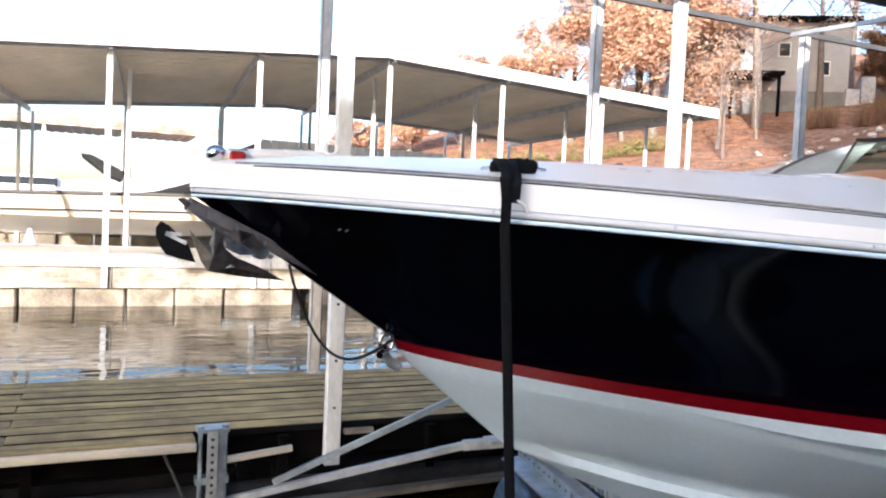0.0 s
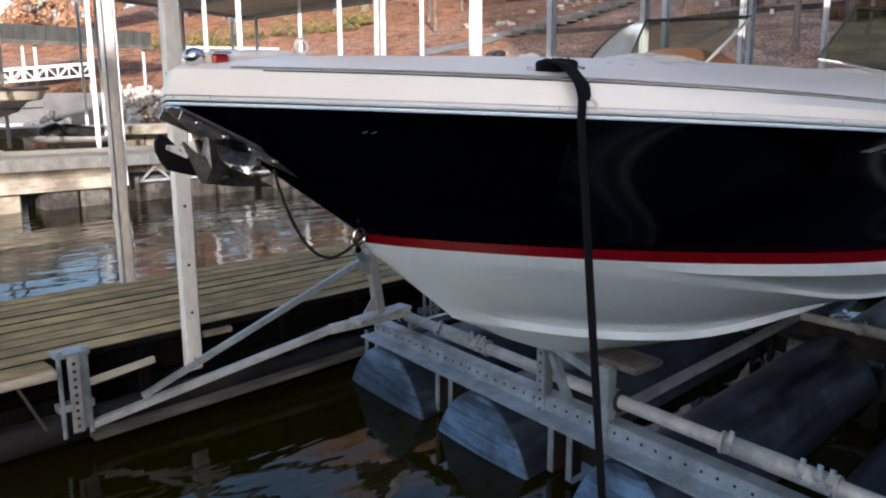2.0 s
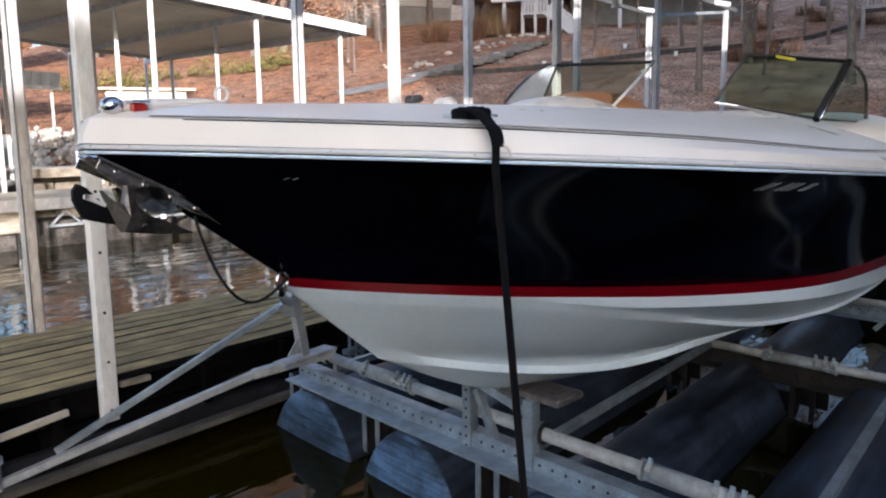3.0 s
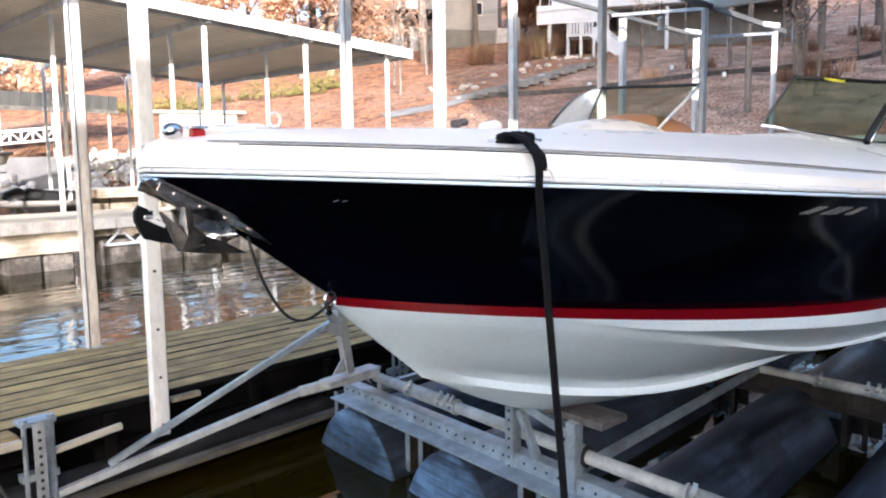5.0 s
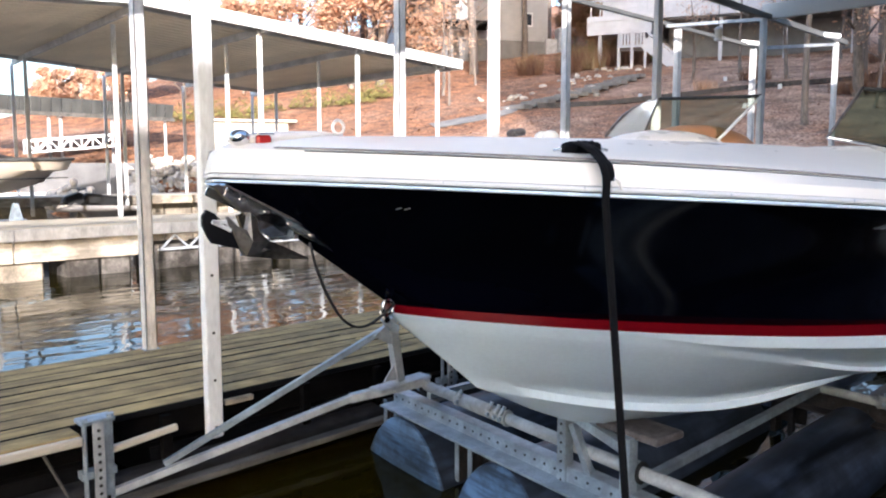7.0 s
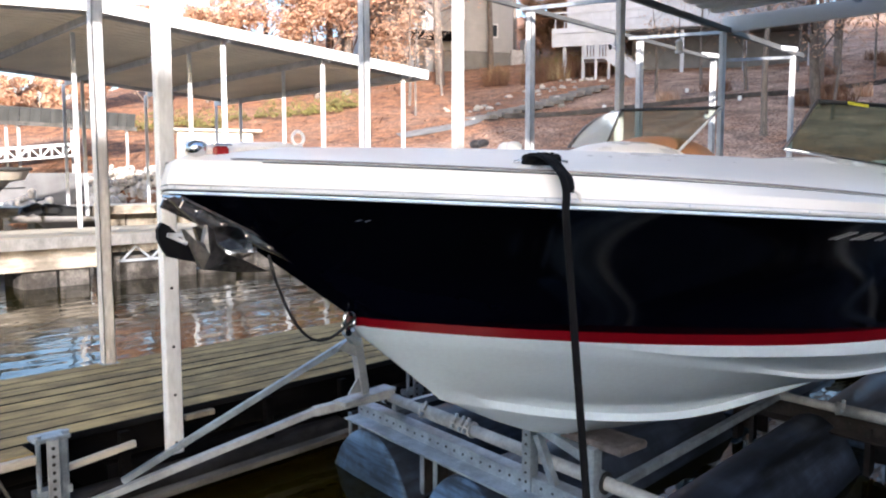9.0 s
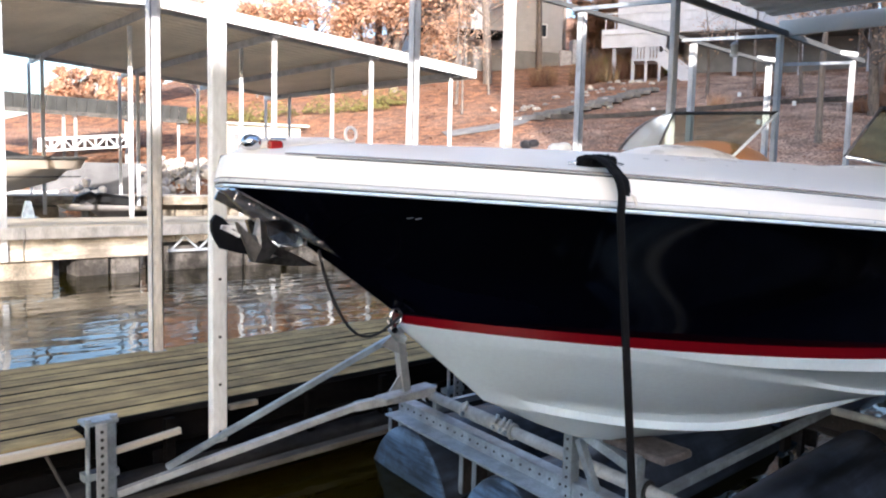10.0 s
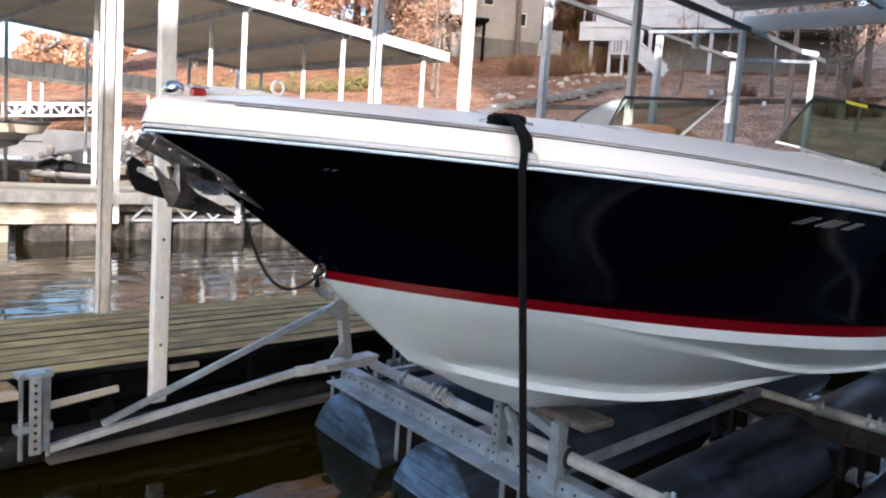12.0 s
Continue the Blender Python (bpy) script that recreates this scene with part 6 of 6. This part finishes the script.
for x, y, h, seed in ((55.0, 41.5, 4.5, 24), (57.0, 40.0, 5.0, 25), (53.5, 38.8, 4.0, 26), (58.5, 43.0, 5.5, 27)):
    tree(x, y, h, 0.12, seed, 1300, 1.5, leaf=M_LEAFFAR, low=0.05, size=0.20, label="low brown leaved tree between the houses")
tree(39.0, 13.0, 10, 0.15, 14, 200)
tree(42.0, 6.1, 12, 0.30, 15, 300)
tree(30.5, 6.8, 10, 0.17, 16, 150)
tree(56.0, 22.0, 14, 0.28, 17, 900)
tree(58.0, 14.0, 14, 0.28, 18, 900)
tree(62.0, 50.0, 18, 0.30, 19, 2000, 1.3)
tree(60.0, 36.0, 17, 0.30, 20, 1500, 1.3)
for k, (x, y) in enumerate(((14.6, 51.0), (16.4, 51.8), (19.0, 51.0), (22.5, 50.0), (26.0, 48.5))):
    tree(x, y, (2.6, 2.4, 2.8, 5.0, 5.8)[k], 0.12, 40 + k, (1000, 1000, 1100, 2600, 2600)[k], 1.5, low=0.06, size=0.20)

for k, (x, y, hh) in enumerate(((31.0, 10.0, 6.5), (36.0, 12.5, 7), (40.0, 9.8, 8), (38.5, 16.5, 6), (45.0, 12.0, 8), (48.0, 17.0, 7), (36.5, 20.5, 5), (30.0, 33.0, 7), (27.5, 30.0, 6), (34.5, 34.5, 8), (41.0, 20.0, 7), (52.0, 10.0, 8))):
    tree(x, y, hh, 0.07 + 0.012 * (k % 4), 70 + k, 60 + 25 * (k % 3), 0.8, low=0.30, size=0.10, label="thin bare sapling with a few rust leaves")
M_WEED = leaf_material("dry_weeds", (0.34, 0.24, 0.13), (0.26, 0.15, 0.07), (0.42, 0.33, 0.18))
M_WEEDDARK = leaf_material("brown_brush", (0.16, 0.09, 0.06), (0.22, 0.11, 0.06), (0.28, 0.17, 0.10))


def brush(x, y, r, hh, count, seed, material, label):
    rng = random.Random(seed)
    base = on_hill(x, y)
    V, Fc = [], []
    for j in range(count):
        a, e = rng.random() * math.tau, rng.random() ** 0.6
        p = base + Vector((math.cos(a) * e * r, math.sin(a) * e * r, 0))
        tip = p + Vector((rng.gauss(0, 0.25), rng.gauss(0, 0.25), 1)) * hh * rng.uniform(0.4, 1.0)
        s = Vector((math.cos(a * 3), math.sin(a * 3), 0)) * 0.028
        i = len(V)
        V += [p - s, p + s, tip]
        Fc.append((i, i + 1, i + 2))
    me = bpy.data.meshes.new("brush")
    me.from_pydata(V, [], Fc)
    me.materials.append(material)
    tagged(new("brush", me), label, "brush", "brush clumps")


for k, (x, y) in enumerate(((41.0, 32.0), (42.4, 31.0), (43.0, 33.4), (40.0, 34.5), (44.5, 34.0), (45.5, 31.5), (47.0, 33.0), (42.0, 36.0))):
    brush(x, y, 0.9, 1.5, 260, 300 + k, M_WEED if k % 3 else M_WEEDDARK, "dry tan weeds standing on the bank")
for k, (x, y) in enumerate(((34.0, 12.0), (34.8, 11.0), (38.0, 12.2), (46.0, 15.0), (50.0, 12.5), (48.5, 9.5), (53.0, 14.0), (37.2, 17.5))):
    brush(x, y, 0.8, 0.9, 200, 330 + k, M_WEEDDARK, "low brown brush in the leaves")
for k, (x, y) in enumerate(((42.6, 32.2), (43.8, 32.6), (44.2, 31.0), (45.2, 32.4), (46.2, 30.4), (46.6, 31.8), (47.8, 31.0), (48.2, 33.4), (45.4, 29.6), (47.2, 29.4))):
    brush(x, y, 1.0, 2.0, 300, 360 + k, (M_WEEDDARK, M_SHRUB, M_WEEDDARK, M_WEED)[k % 4], "tall brown and green brush beside the deck house")
for k, (x, y, hh) in enumerate(((32.8, 18.2, 1.0), (33.1, 17.9, 0.7), (37.5, 10.6, 0.9))):
    brush(x, y, 0.35, hh, 90, 390 + k, M_LEAF, "young shoot with bright orange leaves")
rng = random.Random(77)
for k in range(46):
    t = rng.random()
    p = Vector((29.5, 27.5)).lerp(Vector((42.5, 29.5)), t) + Vector((rng.gauss(0, 1.3), rng.gauss(0, 1.6)))
    r = rng.uniform(0.07, 0.24)
    rk = new("rock", rock_me)
    rk.location = on_hill(p.x, p.y, r * 0.2)
    rk.scale = (r, r * rng.uniform(0.7, 1.3), r * 0.6)
    rk.rotation_euler = (0, 0, rng.random() * 6)
    tagged(rk, "pale stone lying on the leafy slope", "rock", "slope stones")

# unseen trees, added on the right to block sky reflected in the hull
for k, (x, y) in enumerate(((37.0, -3.5), (41.0, -6.0), (45.0, -2.5), (50.0, -4.5), (55.0, -1.5), (60.0, -4.0), (47.0, -9.0), (66.0, 0.0))):
    tree(x, y, 13 + (k * 5) % 4, 0.26, 140 + k, 1500, 1.0, low=0.12, size=0.28)

# yellowed shrubs under the neighbouring roof line, and loose leaves on the slope
rng = random.Random(21)
for k in range(9):
    x, y = 18.5 + 1.35 * k + rng.uniform(-0.6, 0.6), 41.0 - 0.55 * k + rng.uniform(-1.0, 1.0)
    base = on_hill(x, y)
    V, Fc = [], []
    for j in range(420):
        a, e = rng.random() * math.tau, rng.random() ** 0.5
        c = base + Vector((math.cos(a) * e * 1.1, math.sin(a) * e * 1.1, rng.random() * 1.3 * (1.15 - e)))
        u = Vector((rng.gauss(0, 1), rng.gauss(0, 1), abs(rng.gauss(0, 1)))).normalized()
        w = u.orthogonal().normalized()
        i = len(V)
        V += [c - u * 0.10, c + w * 0.05, c + u * 0.10, c - w * 0.05]
        Fc.append((i, i + 1, i + 2, i + 3))
    me = bpy.data.meshes.new("shrub")
    me.from_pydata(V, [], Fc)
    me.materials.append(M_SHRUB)
    tagged(new("shrub", me), "low yellow green shrub on the bank", "shrub", "shrubs")
V, Fc = [], []
for k in range(16000):
    v = 23.5 + 32 * rng.random() ** 1.3
    u = -30 + 62 * rng.random()
    x, y = SHORE.x * v - SHORE.y * u, SHORE.y * v + SHORE.x * u
    c = on_hill(x, y, 0.03)
    a = rng.random() * math.tau
    s = rng.uniform(0.03, 0.075)
    p, q = Vector((math.cos(a), math.sin(a), rng.uniform(-0.3, 0.5))) * s, Vector((-math.sin(a), math.cos(a), rng.uniform(-0.3, 0.5))) * s * 0.7
    i = len(V)
    V += [c - p, c + q, c + p, c - q]
    Fc.append((i, i + 1, i + 2, i + 3))
me = bpy.data.meshes.new("fallen_leaves")
me.from_pydata(V, [], Fc)
me.materials.append(M_LITTER)
tagged(new("fallen_leaves", me), "fallen rust brown leaves scattered over the slope", "leaves", kind="stuff")
